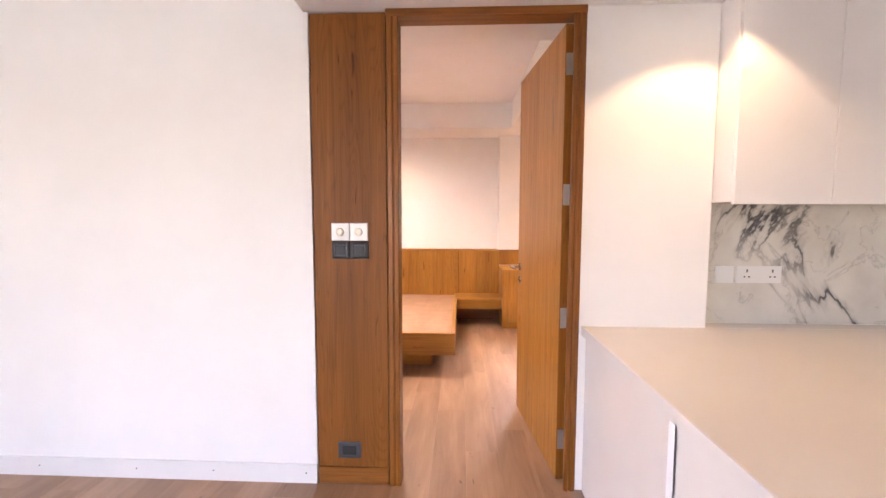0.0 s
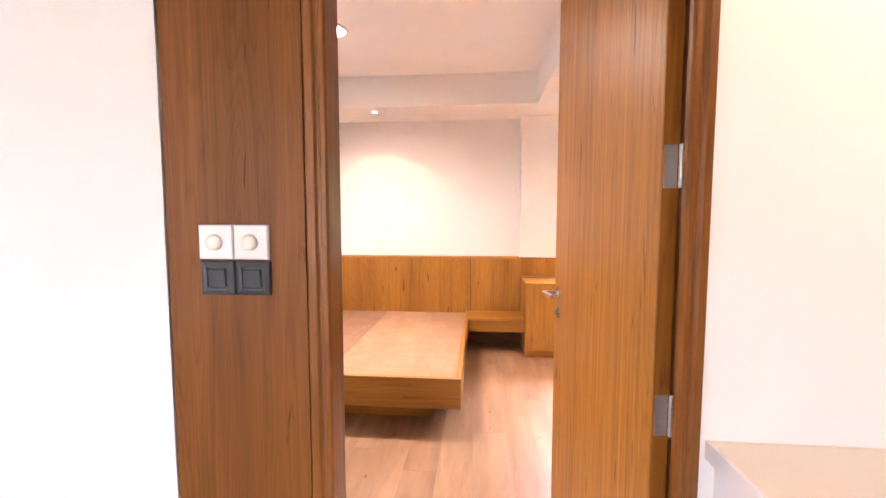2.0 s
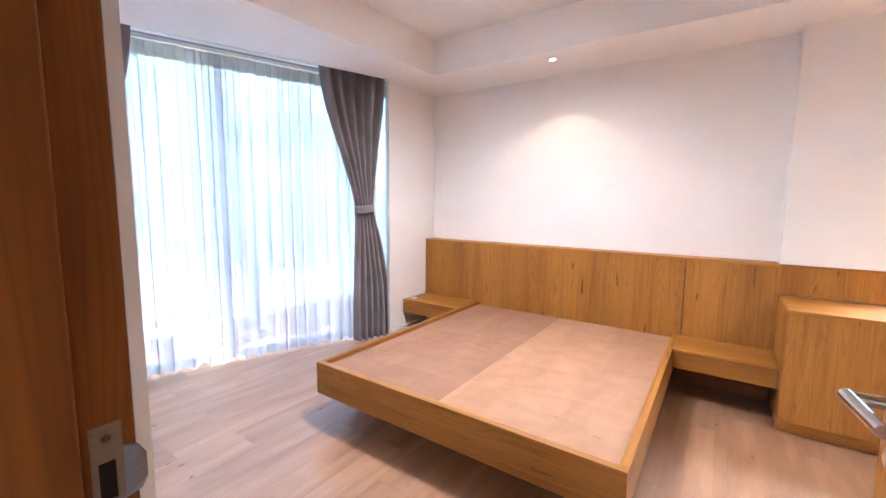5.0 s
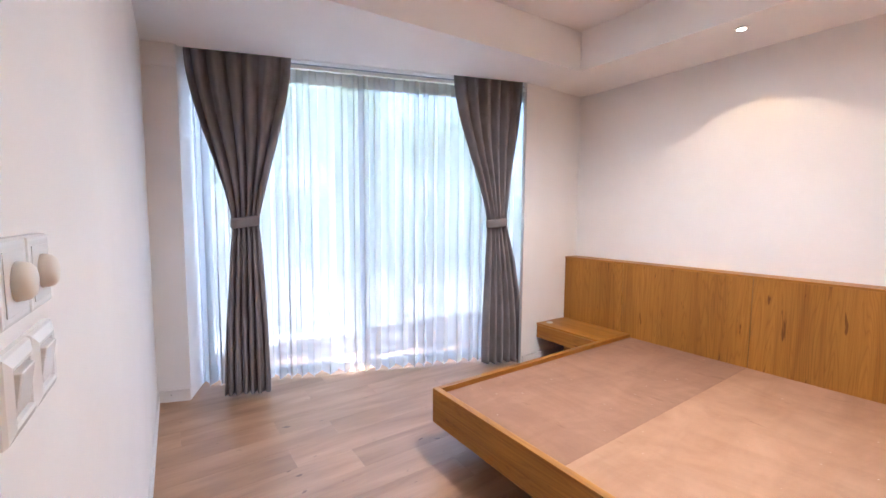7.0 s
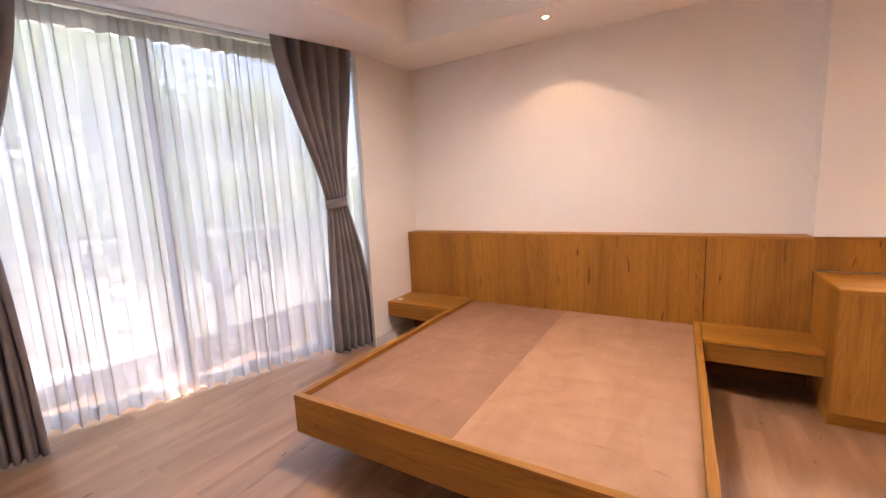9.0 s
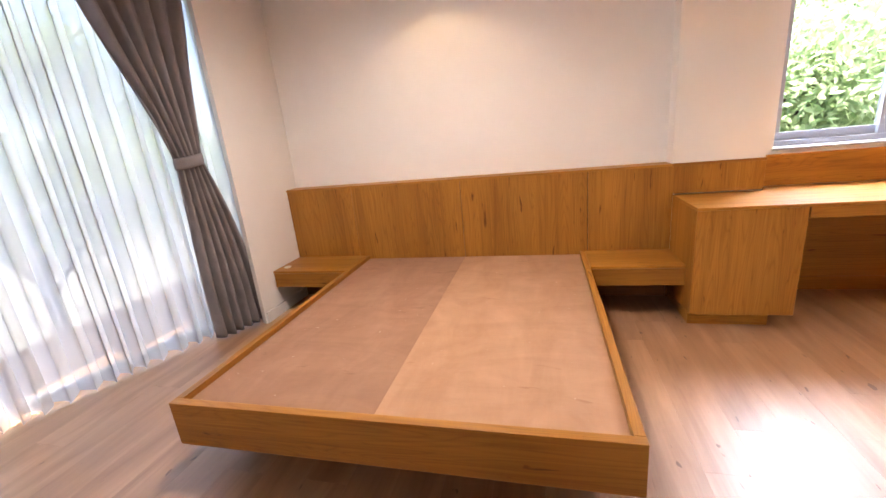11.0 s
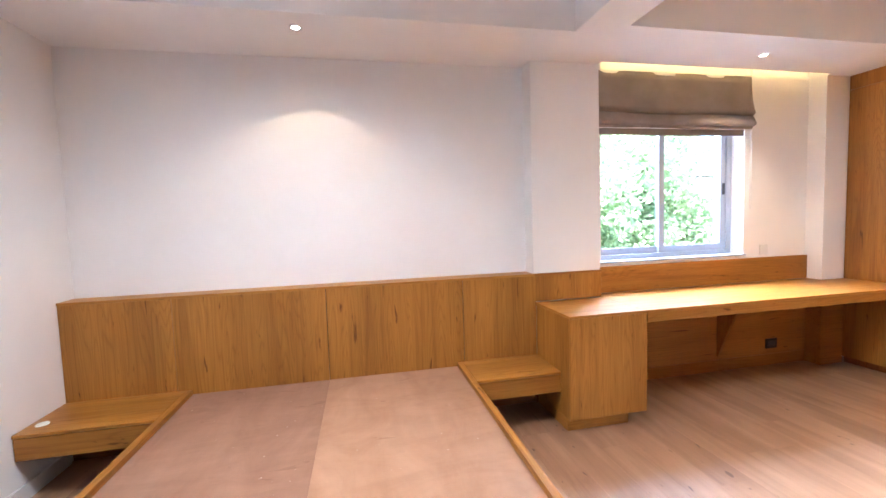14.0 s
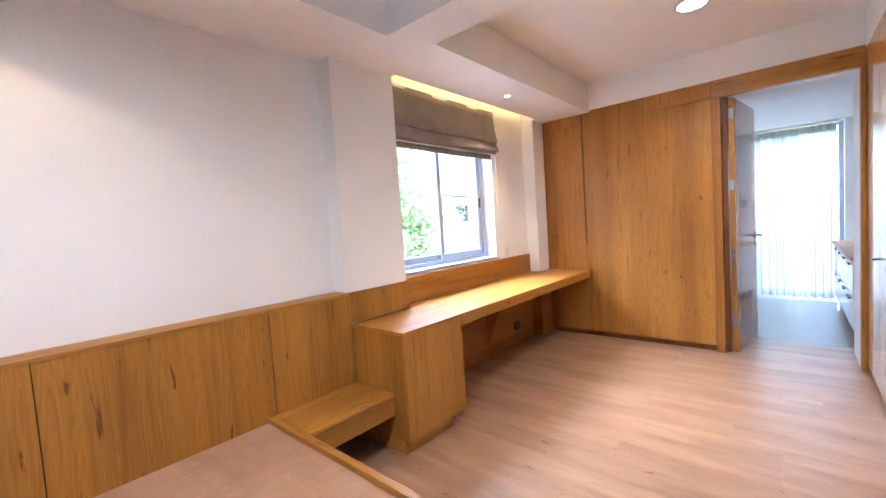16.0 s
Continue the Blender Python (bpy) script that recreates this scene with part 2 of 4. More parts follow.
def ground_mat(name, c1, c2, scale):
    m, nt, b = mat_base(name, 0.9, spec=0.2)
    v = coords(nt, (1, 1, 1))
    nt.links.new(ramp(nt, noise_of(nt, v, scale, 6.0), [(0.3, c1), (0.7, c2)]), b.inputs["Base Color"])
    return m


def pane_glass():
    m, nt, b = mat_base("window_glass", 0.02)
    b.inputs["Transmission Weight"].default_value = 1.0
    b.inputs["IOR"].default_value = 1.1
    return m


M_WALL = paint("white_wall_paint", (0.86, 0.85, 0.84))
M_CEIL = paint("white_ceiling_paint", (0.88, 0.875, 0.87), 0.7)
M_SKIRT = paint("white_skirting_paint", (0.78, 0.77, 0.76), 0.4)
M_TEAK = wood("teak_veneer", (0.27, 0.112, 0.016), (0.395, 0.176, 0.026), (0.48, 0.235, 0.042), "z")
M_TEAKX = wood("teak_veneer_lengthwise", (0.27, 0.112, 0.016), (0.395, 0.176, 0.026), (0.48, 0.235, 0.042), "x", 0.35)
M_TEAKY = wood("teak_veneer_crosswise", (0.27, 0.112, 0.016), (0.395, 0.176, 0.026), (0.48, 0.235, 0.042), "y", 0.4)
M_LEDGE = wood("polished_ledge", (0.27, 0.112, 0.016), (0.395, 0.176, 0.026), (0.48, 0.235, 0.042), "x", 0.42, 11.0, 0.4)
M_PANEL = wood("reddish_teak_panel", (0.12, 0.036, 0.006), (0.225, 0.078, 0.013), (0.30, 0.118, 0.023), "z", 0.45, 13.0, 0.25)
M_FRAME = wood("dark_teak_frame", (0.125, 0.040, 0.006), (0.24, 0.083, 0.012), (0.35, 0.14, 0.024), "z", 0.35, 16.0)
M_FRAMEX = wood("dark_teak_head", (0.125, 0.040, 0.006), (0.24, 0.083, 0.012), (0.35, 0.14, 0.024), "x", 0.35, 16.0)
M_LEAF = wood("golden_door_veneer", (0.22, 0.075, 0.008), (0.43, 0.178, 0.026), (0.58, 0.28, 0.056), "z", 0.36, 24.0, 0.45, 0.85, 0.4, 0.5, 0.35)
M_GLOSS = wood("polished_teak", (0.38, 0.17, 0.03), (0.48, 0.23, 0.045), (0.56, 0.29, 0.065), "z", 0.2, 14.0)
M_GLOSS.node_tree.nodes["Principled BSDF"].inputs["Coat Weight"].default_value = 0.6
M_FLOOR = laminate("oak_laminate", (0.245, 0.127, 0.064), (0.355, 0.199, 0.108), (0.46, 0.275, 0.157))
M_DECKA = plywood("brown_plywood", (0.255, 0.132, 0.077), (0.33, 0.184, 0.113))
M_DECKB = plywood("pale_plywood", (0.355, 0.193, 0.106), (0.44, 0.259, 0.155))
M_SUB = ground_mat("dark_joint", (0.03, 0.02, 0.012), (0.05, 0.03, 0.02), 30.0)
# near-black colour stands in for the shade in gaps, holes and recesses
M_DARK = paint("gap_shade_black", (0.012, 0.010, 0.009), 0.8)
M_CURT = cloth("taupe_curtain", (0.21, 0.19, 0.196), (0.28, 0.256, 0.264))
M_BLIND = cloth("taupe_blind", (0.25, 0.21, 0.185), (0.32, 0.27, 0.24))
M_SHEER = sheer_cloth("white_sheer", 0.16, (0.84, 0.85, 0.87), (0.46, 0.49, 0.53))
M_BAND = sheer_cloth("cream_heading", 0.03, (0.80, 0.79, 0.75), (0.42, 0.41, 0.38))
M_HINGE = metal("satin_hinge_steel", (0.62, 0.61, 0.60), 0.5)
M_STEEL = metal("brushed_steel", (0.56, 0.55, 0.55), 0.24)
M_PLATE = metal("aged_steel", (0.30, 0.295, 0.30), 0.42)
M_ALU = paint("grey_aluminium_frame", (0.38, 0.42, 0.49), 0.35)
M_WHITEP = paint("white_plastic", (0.82, 0.82, 0.81), 0.25, 60.0, 0.02, 0.5)
M_IVORY = paint("ivory_plastic", (0.80, 0.76, 0.68), 0.3, 60.0, 0.02, 0.5)
M_GREYP = paint("dark_grey_plastic", (0.045, 0.05, 0.057), 0.35, 60.0, 0.02, 0.5)
M_BLACKP = paint("black_plastic", (0.012, 0.012, 0.013), 0.4, 60.0, 0.02, 0.5)
M_LACQ = paint("white_gloss_lacquer", (0.82, 0.80, 0.80), 0.08, 20.0, 0.01, 0.5)
M_QUARTZ = paint("cream_quartz", (0.80, 0.735, 0.65), 0.12, 300.0, 0.01, 0.5)
M_MARBLE = marble()
M_LAMP = glow("lamp_glass", (1.0, 0.85, 0.62), 3.0)
M_TILE = paint("grey_stone_tile", (0.33, 0.30, 0.27), 0.12, 90.0, 0.03, 0.5)
M_GLASS = pane_glass()
M_GROUND = ground_mat("garden_ground", (0.10, 0.11, 0.08), (0.2, 0.2, 0.17), 0.8)
M_BALC = ground_mat("pale_balcony_tile", (0.36, 0.35, 0.34), (0.44, 0.43, 0.42), 6.0)
M_BARK = ground_mat("bark", (0.07, 0.05, 0.035), (0.14, 0.1, 0.07), 9.0)
M_LEAVES = leafy("green_leaves", (0.20, 0.30, 0.14), (0.44, 0.52, 0.30))
M_HOUSE = ground_mat("pale_render", (0.5, 0.5, 0.48), (0.6, 0.6, 0.58), 1.5)
M_ROOF = ground_mat("grey_roof", (0.12, 0.11, 0.11), (0.18, 0.16, 0.15), 3.0)

# ---- mesh helpers ----


def box(bm, x0, x1, y0, y1, z0, z1):
    vs = [bm.verts.new(p) for p in ((x0, y0, z0), (x1, y0, z0), (x1, y1, z0), (x0, y1, z0),
                                    (x0, y0, z1), (x1, y0, z1), (x1, y1, z1), (x0, y1, z1))]
    for f in ((3, 2, 1, 0), (4, 5, 6, 7), (0, 1, 5, 4), (1, 2, 6, 5), (2, 3, 7, 6), (3, 0, 4, 7)):
        bm.faces.new([vs[i] for i in f])
    return bm


def boxes(*all_boxes):
    bm = bmesh.new()
    for b in all_boxes:
        box(bm, *b)
    return bm


def prism(bm, pts, z0, z1):
    """An upright prism on a plan outline that runs anticlockwise."""
    low = [bm.verts.new((x, y, z0)) for x, y in pts]
    top = [bm.verts.new((x, y, z1)) for x, y in pts]
    bm.faces.new(low[::-1])
    bm.faces.new(top)
    n = len(pts)
    for i in range(n):
        bm.faces.new((low[i], low[(i + 1) % n], top[(i + 1) % n], top[i]))
    return bm


def rounded(bm, width, segments=2):
    bmesh.ops.bevel(bm, geom=bm.edges[:], offset=width, segments=segments, affect='EDGES', profile=0.6, clamp_overlap=True)
    return bm


def tube(bm, a, b, r0, r1=None, sides=16):
    a, b = Vector(a), Vector(b)
    r1 = r0 if r1 is None else r1
    q = (b - a).to_track_quat('Z', 'Y')
    ring0, ring1 = [], []
    for i in range(sides):
        w = Vector((math.cos(2 * math.pi * i / sides), math.sin(2 * math.pi * i / sides), 0))
        ring0.append(bm.verts.new(a + q @ (w * r0)))
        ring1.append(bm.verts.new(b + q @ (w * r1)))
    for i in range(sides):
        bm.faces.new((ring0[i], ring0[(i + 1) % sides], ring1[(i + 1) % sides], ring1[i]))
    bm.faces.new(ring0[::-1])
    bm.faces.new(ring1)
    return bm


def ring(bm, c, r_in, r_out, z0, z1, sides=32):
    loops = []
    for r, z in ((r_in, z0), (r_out, z0), (r_out, z1), (r_in, z1)):
        loops.append([bm.verts.new((c[0] + r * math.cos(2 * math.pi * i / sides), c[1] + r * math.sin(2 * math.pi * i / sides), z)) for i in range(sides)])
    for k in range(4):
        a, b = loops[k], loops[(k + 1) % 4]
        for i in range(sides):
            j = (i + 1) % sides
            bm.faces.new((a[i], a[j], b[j], b[i]))
    return bm


def link(name, bm, material, smooth=False):
    me = bpy.data.meshes.new(name)
    bmesh.ops.recalc_face_normals(bm, faces=bm.faces[:])
    bm.to_mesh(me)
    bm.free()
    me.materials.append(material)
    if smooth:
        for p in me.polygons:
            p.use_smooth = True
    return new(name, me)


def part(name, bm, material, parent, label="", smooth=False):
    ob = link(name, bm, material, smooth)
    ob.parent = parent
    ob.matrix_parent_inverse = parent.matrix_world.inverted()
    if label:
        tagged(ob, label)
    return ob


def base(name, label, category, at=(0, 0, 0), group="", kind=""):
    ob = new(name)
    ob.empty_display_size = 0.1
    ob.matrix_world = Matrix.Translation(at)
    return tagged(ob, label, category, group, kind)


def structure(name, bm, material, label, category):
    return tagged(link(name, bm, material), label, category, kind="structure")


# slanted window front: s metres along it from the south corner, o metres outwards
SLANT = radians(19.5)
U, N = Vector((math.sin(SLANT), math.cos(SLANT))), Vector((-math.cos(SLANT), math.sin(SLANT)))
CORNER = Vector((-3.045, 0.205))


def front(s, o=0.0):
    p = CORNER + U * s + N * o
    return (p.x, p.y)


def slab(bm, s0, s1, o0, o1, z0, z1):
    return prism(bm, [front(s0, o0), front(s1, o0), front(s1, o1), front(s0, o1)], z0, z1)


DOOR_H, SOFFIT, TRAY = 2.36, 2.48, 2.78
S_OPEN0, S_OPEN1, S_WIN1 = 0.21, 2.84, 3.06
ROOM_N, PIER_Y = 3.62, 3.48
WARD_X, WARD2_Y = 3.77, 0.83

# ---- structure: hall and bedroom ----
bm = boxes((0.93, 1.538, 0, 0.14, 0, 2.9), (1.538, 4.27, 0.12, 0.2, 0, 2.9), (-0.02, 0.93, 0.022, 0.14, DOOR_H + 0.025, 2.9))
prism(bm, [(-3.6, 0), (-0.398, 0), (-0.398, 0.149), (-3.6, 0.217)], 0, 2.9)
prism(bm, [(-0.06, 0.1415), (-0.008, 0.1395), (-0.008, 0.154), (-0.06, 0.1425)], 0, 2.9)
prism(bm, [(-0.398, 0.022), (-0.02, 0.022), (-0.02, 0.14), (-0.398, 0.149)], 0, 2.9)
structure("wall_south", bm, M_WALL, "white painted plaster wall with a door opening", "wall")
structure("wall_north", boxes((-2.5, 0.86, ROOM_N, 3.92, 0, 2.9), (0.86, 1.40, PIER_Y, 3.92, 0, 2.9), (1.40, 3.53, ROOM_N, 3.92, 0, 0.985),
                              (1.40, 1.50, ROOM_N, 3.92, 0.985, 2.9), (2.86, 3.53, ROOM_N, 3.92, 0.985, 2.9), (1.50, 2.86, ROOM_N, 3.92, 2.35, 2.9),
                              (3.53, 3.77, PIER_Y, 3.92, 0, 2.9), (3.77, 4.27, 3.58, 3.92, 0, 2.9)),
          M_WALL, "white plaster wall with piers and a window opening", "wall")
bm = bmesh.new()
slab(bm, -0.3, S_OPEN0, 0, 0.45, 0, 2.9)
prism(bm, [(-2.12, 2.885), (-2.12, 3.92), (-2.6, 3.92), front(S_WIN1, 0.45), (-2.19, 3.10), (-2.165, 2.90)], 0, 2.9)
slab(bm, S_OPEN0, S_WIN1, 0.30, 0.45, 2.56, 2.9)
structure("wall_west", bm, M_WALL, "slanted white plaster wall with a full-height window opening", "wall")
structure("wall_east", boxes((4.10, 4.27, 1.74, 3.58, 0, 2.9), (4.10, 4.27, 0.2, 0.84, 0, 2.9), (3.80, 4.27, 0.84, 1.74, DOOR_H + 0.03, 2.9)),
          M_WALL, "white plaster wall around the inner doorway", "wall")
# ceilings
bm = boxes((-3.7, 4.27, 0.1, 3.92, TRAY, 2.9), (-1.85, 4.1, 0.12, 0.62, SOFFIT, TRAY), (0.96, 1.25, 0.62, 3.03, SOFFIT, TRAY),
           (-1.70, 1.25, 3.03, 3.48, SOFFIT, TRAY), (1.25, 4.1, 2.92, 3.44, SOFFIT, TRAY), (-1.70, 1.40, 3.48, ROOM_N, SOFFIT, TRAY),
           (1.25, 4.1, 0.62, 0.83, SOFFIT, TRAY), (WARD_X, 4.1, 0.83, 2.92, SOFFIT + 0.02, TRAY), (3.53, 3.77, 3.44, 3.48, SOFFIT, TRAY), (1.25, 1.40, 3.44, 3.48, SOFFIT, TRAY))
prism(bm, [(-1.85, 0.15), (-1.85, 0.62), (-1.695, 3.03), (-1.70, ROOM_N), (-2.12, ROOM_N), (-2.12, 2.885), front(S_OPEN1, 0.03), front(S_OPEN0, 0.03), front(S_OPEN0, 0.0), front(-0.1, 0.0)], SOFFIT, TRAY)
slab(bm, -0.05, S_OPEN0 - 0.002, -0.012, 0.0, 2.33, SOFFIT)
structure("ceiling", bm, M_CEIL, "white plaster tray ceiling with dropped soffits", "ceiling")
structure("hall_ceiling", boxes((-0.42, 4.3, -5.0, 0.12, 2.37, 2.9), (-4.0, -0.42, -5.0, 0.0, 2.78, 2.9)), M_CEIL, "white hall ceiling with a lower soffit", "ceiling")
# unseen hall shell behind the walker; its two openings are added for light
structure("wall_hall", boxes((-4.0, -3.6, -5.0, -4.2, 0, 2.9), (-4.0, -3.6, -3.2, 0.0, 0, 2.9), (-4.0, -3.6, -4.2, -3.2, 0, 0.3), (-4.0, -3.6, -4.2, -3.2, 2.4, 2.9), (4.0, 4.3, -5.0, 0.12, 0, 2.9), (-4.0, -2.4, -5.2, -5.0, 0, 2.9), (-0.1, 4.3, -5.2, -5.0, 0, 2.9),
                             (-2.4, -0.1, -5.2, -5.0, 0, 0.6), (-2.4, -0.1, -5.2, -5.0, 2.2, 2.9)), M_WALL, "plain white unseen hall walls with two added light openings", "wall")
floor = structure("floor", boxes((-4.0, 4.27, -5.2, 3.92, -0.2, -0.012)), M_SUB, "brown oak laminate plank floor", "floor")

# skirting
hall_skirt = structure("baseboard", boxes((-3.6, -0.398, -0.012, 0, 0, 0.10)), M_SKIRT, "white painted skirting board", "baseboard")
bm = bmesh.new()
slab(bm, 0.012, S_OPEN0 - 0.001, -0.012, 0.0, 0, 0.085)
structure("baseboard", bm, M_SKIRT, "white painted skirting board", "baseboard")
part("screw", tube(bmesh.new(), (*front(0.09, -0.012), 0.05), (*front(0.09, -0.0128), 0.05), 0.004, None, 10), M_GREYP, bpy.data.objects["baseboard.001"])
structure("baseboard", boxes((-2.12, -2.108, 2.90, 3.45, 0, 0.085)), M_SKIRT, "white painted skirting board", "baseboard")
structure("baseboard", prism(bmesh.new(), [(-3.0, 0.2045), (-0.02, 0.1405), (-0.02, 0.1525), (-3.0, 0.2165)], 0, 0.085), M_SKIRT, "white painted skirting board", "baseboard")

for i, sx in enumerate((-1.91, -1.37, -0.95, -0.455)):
    cap = part("screw", tube(bmesh.new(), (sx, -0.012, 0.055), (sx, -0.0126, 0.055), 0.004, None, 10), M_GREYP, hall_skirt)

# hall door frame and panel
panel = base("wall_panel", "reddish teak veneer wall panel beside the door", "wall panel")
part("panel", rounded(boxes((-0.390, -0.022, -0.002, 0.02, 0.092, DOOR_H)), 0.0015, 1), M_PANEL, panel)
part("plinth", rounded(boxes((-0.390, -0.022, -0.006, 0.02, 0.002, 0.088)), 0.0015, 1), M_FRAMEX, panel)
# black strip paints the shade inside the gap
part("shadow_gap", boxes((-0.397, -0.391, 0.012, 0.021, 0.001, DOOR_H)), M_DARK, panel)
dframe = tagged(new("door_frame"), "dark teak door frame with a rebate", "door frame", kind="structure")
def profiled(outline, z0, z1):
    """An upright moulding on a plan outline, with its long edges eased."""
    bm = prism(bmesh.new(), outline, z0, z1)
    upright = [e for e in bm.edges if abs(e.verts[0].co.z - e.verts[1].co.z) > 0.5]
    bmesh.ops.bevel(bm, geom=upright, offset=0.0025, segments=2, affect='EDGES', profile=0.6, clamp_overlap=True)
    return bm


part("jamb", profiled([(-0.019, -0.004), (-0.012, -0.014), (0.008, -0.016), (0.014, -0.009), (0.020, -0.009), (0.024, -0.014),
                       (0.036, -0.014), (0.040, -0.006), (0.040, 0.082), (-0.006, 0.082), (-0.006, 0.139), (-0.019, 0.139)], 0, 2.335), M_FRAME, dframe)
part("jamb", profiled([(0.872, -0.006), (0.876, -0.014), (0.890, -0.014), (0.894, -0.009), (0.900, -0.009), (0.906, -0.016),
                       (0.924, -0.014), (0.929, -0.004), (0.929, 0.128), (0.910, 0.128), (0.910, 0.012), (0.872, 0.012)], 0, 2.335), M_FRAME, dframe)
part("head", rounded(boxes((-0.019, 0.929, -0.014, 0.062, 2.3355, 2.386), (-0.019, 0.929, 0.062, 0.128, 2.352, 2.386)), 0.003), M_FRAMEX, dframe)

# ---- west window ----
win_w = tagged(new("window_1"), "full-height sliding balcony window with slim pale frames", "window", kind="structure")
bm = bmesh.new()
slab(bm, S_OPEN0, S_WIN1, 0.36, 0.42, 2.50, 2.56)
slab(bm, S_OPEN0, S_WIN1, 0.36, 0.42, 0.0, 0.05)
part("window_frame", bm, M_ALU, win_w)
for s in (S_OPEN0, 1.44, S_WIN1 - 0.06):
    bm = bmesh.new()
    slab(bm, s, s + 0.06, 0.365, 0.415, 0.051, 2.499)
    part("stile", bm, M_ALU, win_w)
for s0, s1 in ((S_OPEN0 + 0.061, 1.439), (1.501, S_WIN1 - 0.061)):
    bm = bmesh.new()
    slab(bm, s0, s1, 0.387, 0.393, 0.052, 2.498)
    pane = part("pane", bm, M_GLASS, win_w)
    pane.visible_shadow = False

# ---- north window ----
win_n = tagged(new("window_2"), "grey aluminium sliding window with two panes", "window", kind="structure")
part("window_frame", boxes((1.50, 2.86, 3.74, 3.82, 0.985, 1.035), (1.50, 2.86, 3.74, 3.82, 2.30, 2.35), (1.50, 1.55, 3.74, 3.82, 1.035, 2.30), (2.81, 2.86, 3.74, 3.82, 1.035, 2.30)), M_ALU, win_n)
for x0, x1, y in ((1.551, 2.20, 3.785), (2.14, 2.809, 3.752)):
    part("sash", rounded(boxes((x0, x1, y, y + 0.03, 1.036, 1.09), (x0, x1, y, y + 0.03, 2.25, 2.299), (x0, x0 + 0.05, y, y + 0.03, 1.09, 2.25), (x1 - 0.05, x1, y, y + 0.03, 1.09, 2.25)), 0.002, 1), M_ALU, win_n)
    pane = part("pane", boxes((x0 + 0.05, x1 - 0.05, y + 0.012, y + 0.018, 1.09, 2.25)), M_GLASS, win_n)
    pane.visible_shadow = False
part("latch", rounded(boxes((2.775, 2.79, 3.735, 3.752, 1.52, 1.62)), 0.003), M_GREYP, win_n)
part("sill", rounded(boxes((1.49, 2.87, 3.60, 3.739, 0.987, 1.0)), 0.003), M_ALU, win_n)

# ---- doors ----
# open bedroom door
hinge, free = Vector((0.850, 0.074, 0)), Vector((0.760, 0.916, 0))
turn = math.atan2(free.y - hinge.y, free.x - hinge.x)
DOOR1 = Matrix.Translation(hinge) @ Matrix.Rotation(turn, 4, 'Z')
LEN = (free - hinge).length


def lever(parent, m, side, x, z, mirror=1):
    """A lever handle on a rose, on the face whose outward way is side * local y, and a lock cylinder under it."""
    y0 = 0.0 if side > 0 else -0.042
    bm = tube(bmesh.new(), (x, y0, z), (x, y0 + side * 0.009, z), 0.026, 0.025, 24)
    h = part("rose", bm, M_STEEL, parent, smooth=False)
    bm = tube(bmesh.new(), (x, y0 + side * 0.009, z), (x, y0 + side * 0.064, z), 0.0105, None, 16)
    tube(bm, (x + 0.006, y0 + side * 0.064, z), (x - 0.125, y0 + side * 0.066, z + 0.004), 0.0115, 0.0095, 16)
    g = part("lever", bm, M_STEEL, parent, "brushed steel lever")
    bm = tube(bmesh.new(), (x, y0, z - 0.090), (x, y0 + side * 0.008, z - 0.090), 0.024, 0.023, 24)
    tube(bm, (x, y0 + side * 0.008, z - 0.090), (x, y0 + side * 0.014, z - 0.090), 0.008, None, 12)
    k = part("lock_rose", bm, M_STEEL, parent)
    for o in (h, g, k):
        o.matrix_basis = m


def place(obs, m):
    for o in obs:
        o.matrix_basis = m


door1 = tagged(new("door_1"), "open golden teak veneer bedroom door with steel hinges", "door", kind="structure")
leaf = part("leaf", rounded(boxes((0.0, LEN, -0.042, 0.0, 0.008, 2.325)), 0.0015, 1), M_LEAF, door1)
edge = part("edge_lipping", rounded(boxes((-0.006, 0.0, -0.042, 0.0, 0.008, 2.325)), 0.001, 1), M_FRAME, door1)
place((leaf, edge), DOOR1)
lever(door1, DOOR1, 1, LEN - 0.058, 1.043)
lever(door1, DOOR1, -1, LEN - 0.058, 1.043)
for z in (0.175, 0.82, 1.447, 2.082):
    bm = boxes((-0.0085, -0.006, -0.036, -0.004, z, z + 0.105))
    tube(bm, (-0.012, -0.044, z), (-0.012, -0.044, z + 0.105), 0.0065, None, 12)
    for k in range(4):
        tube(bm, (-0.0085, -0.012 - 0.014 * (k % 2), z + 0.018 + 0.023 * k), (-0.0092, -0.012 - 0.014 * (k % 2), z + 0.018 + 0.023 * k), 0.0035, None, 8)
    h = part("hinge", bm, M_HINGE, door1)
    h.matrix_basis = DOOR1
# flat black sheet draws the hole's inner shade
part("latch_hole", boxes((-0.0058, -0.0054, 0.104, 0.119, 1.018, 1.062)), M_DARK, dframe)
strike = part("strike_plate", boxes((-0.0058, -0.004, 0.098, 0.126, 1.062, 1.104), (-0.0058, -0.004, 0.098, 0.126, 0.955, 1.018), (-0.0058, -0.004, 0.098, 0.104, 1.018, 1.062), (-0.0058, -0.004, 0.119, 0.126, 1.018, 1.062)), M_PLATE, dframe, "steel strike plate")
bm = bmesh.new()
lip = [(0.126, 1.012), (0.140, 1.018), (0.146, 1.030), (0.146, 1.058), (0.140, 1.069), (0.126, 1.074)]
near = [bm.verts.new((-0.0058, y, z)) for y, z in lip]
far = [bm.verts.new((-0.0040 + (0.004 if y > 0.139 else 0.0), y, z)) for y, z in lip]
bm.faces.new(near), bm.faces.new(far[::-1])
for i in range(len(lip)):
    bm.faces.new((near[i], far[i], far[(i + 1) % len(lip)], near[(i + 1) % len(lip)]))
part("lip", bm, M_PLATE, strike)
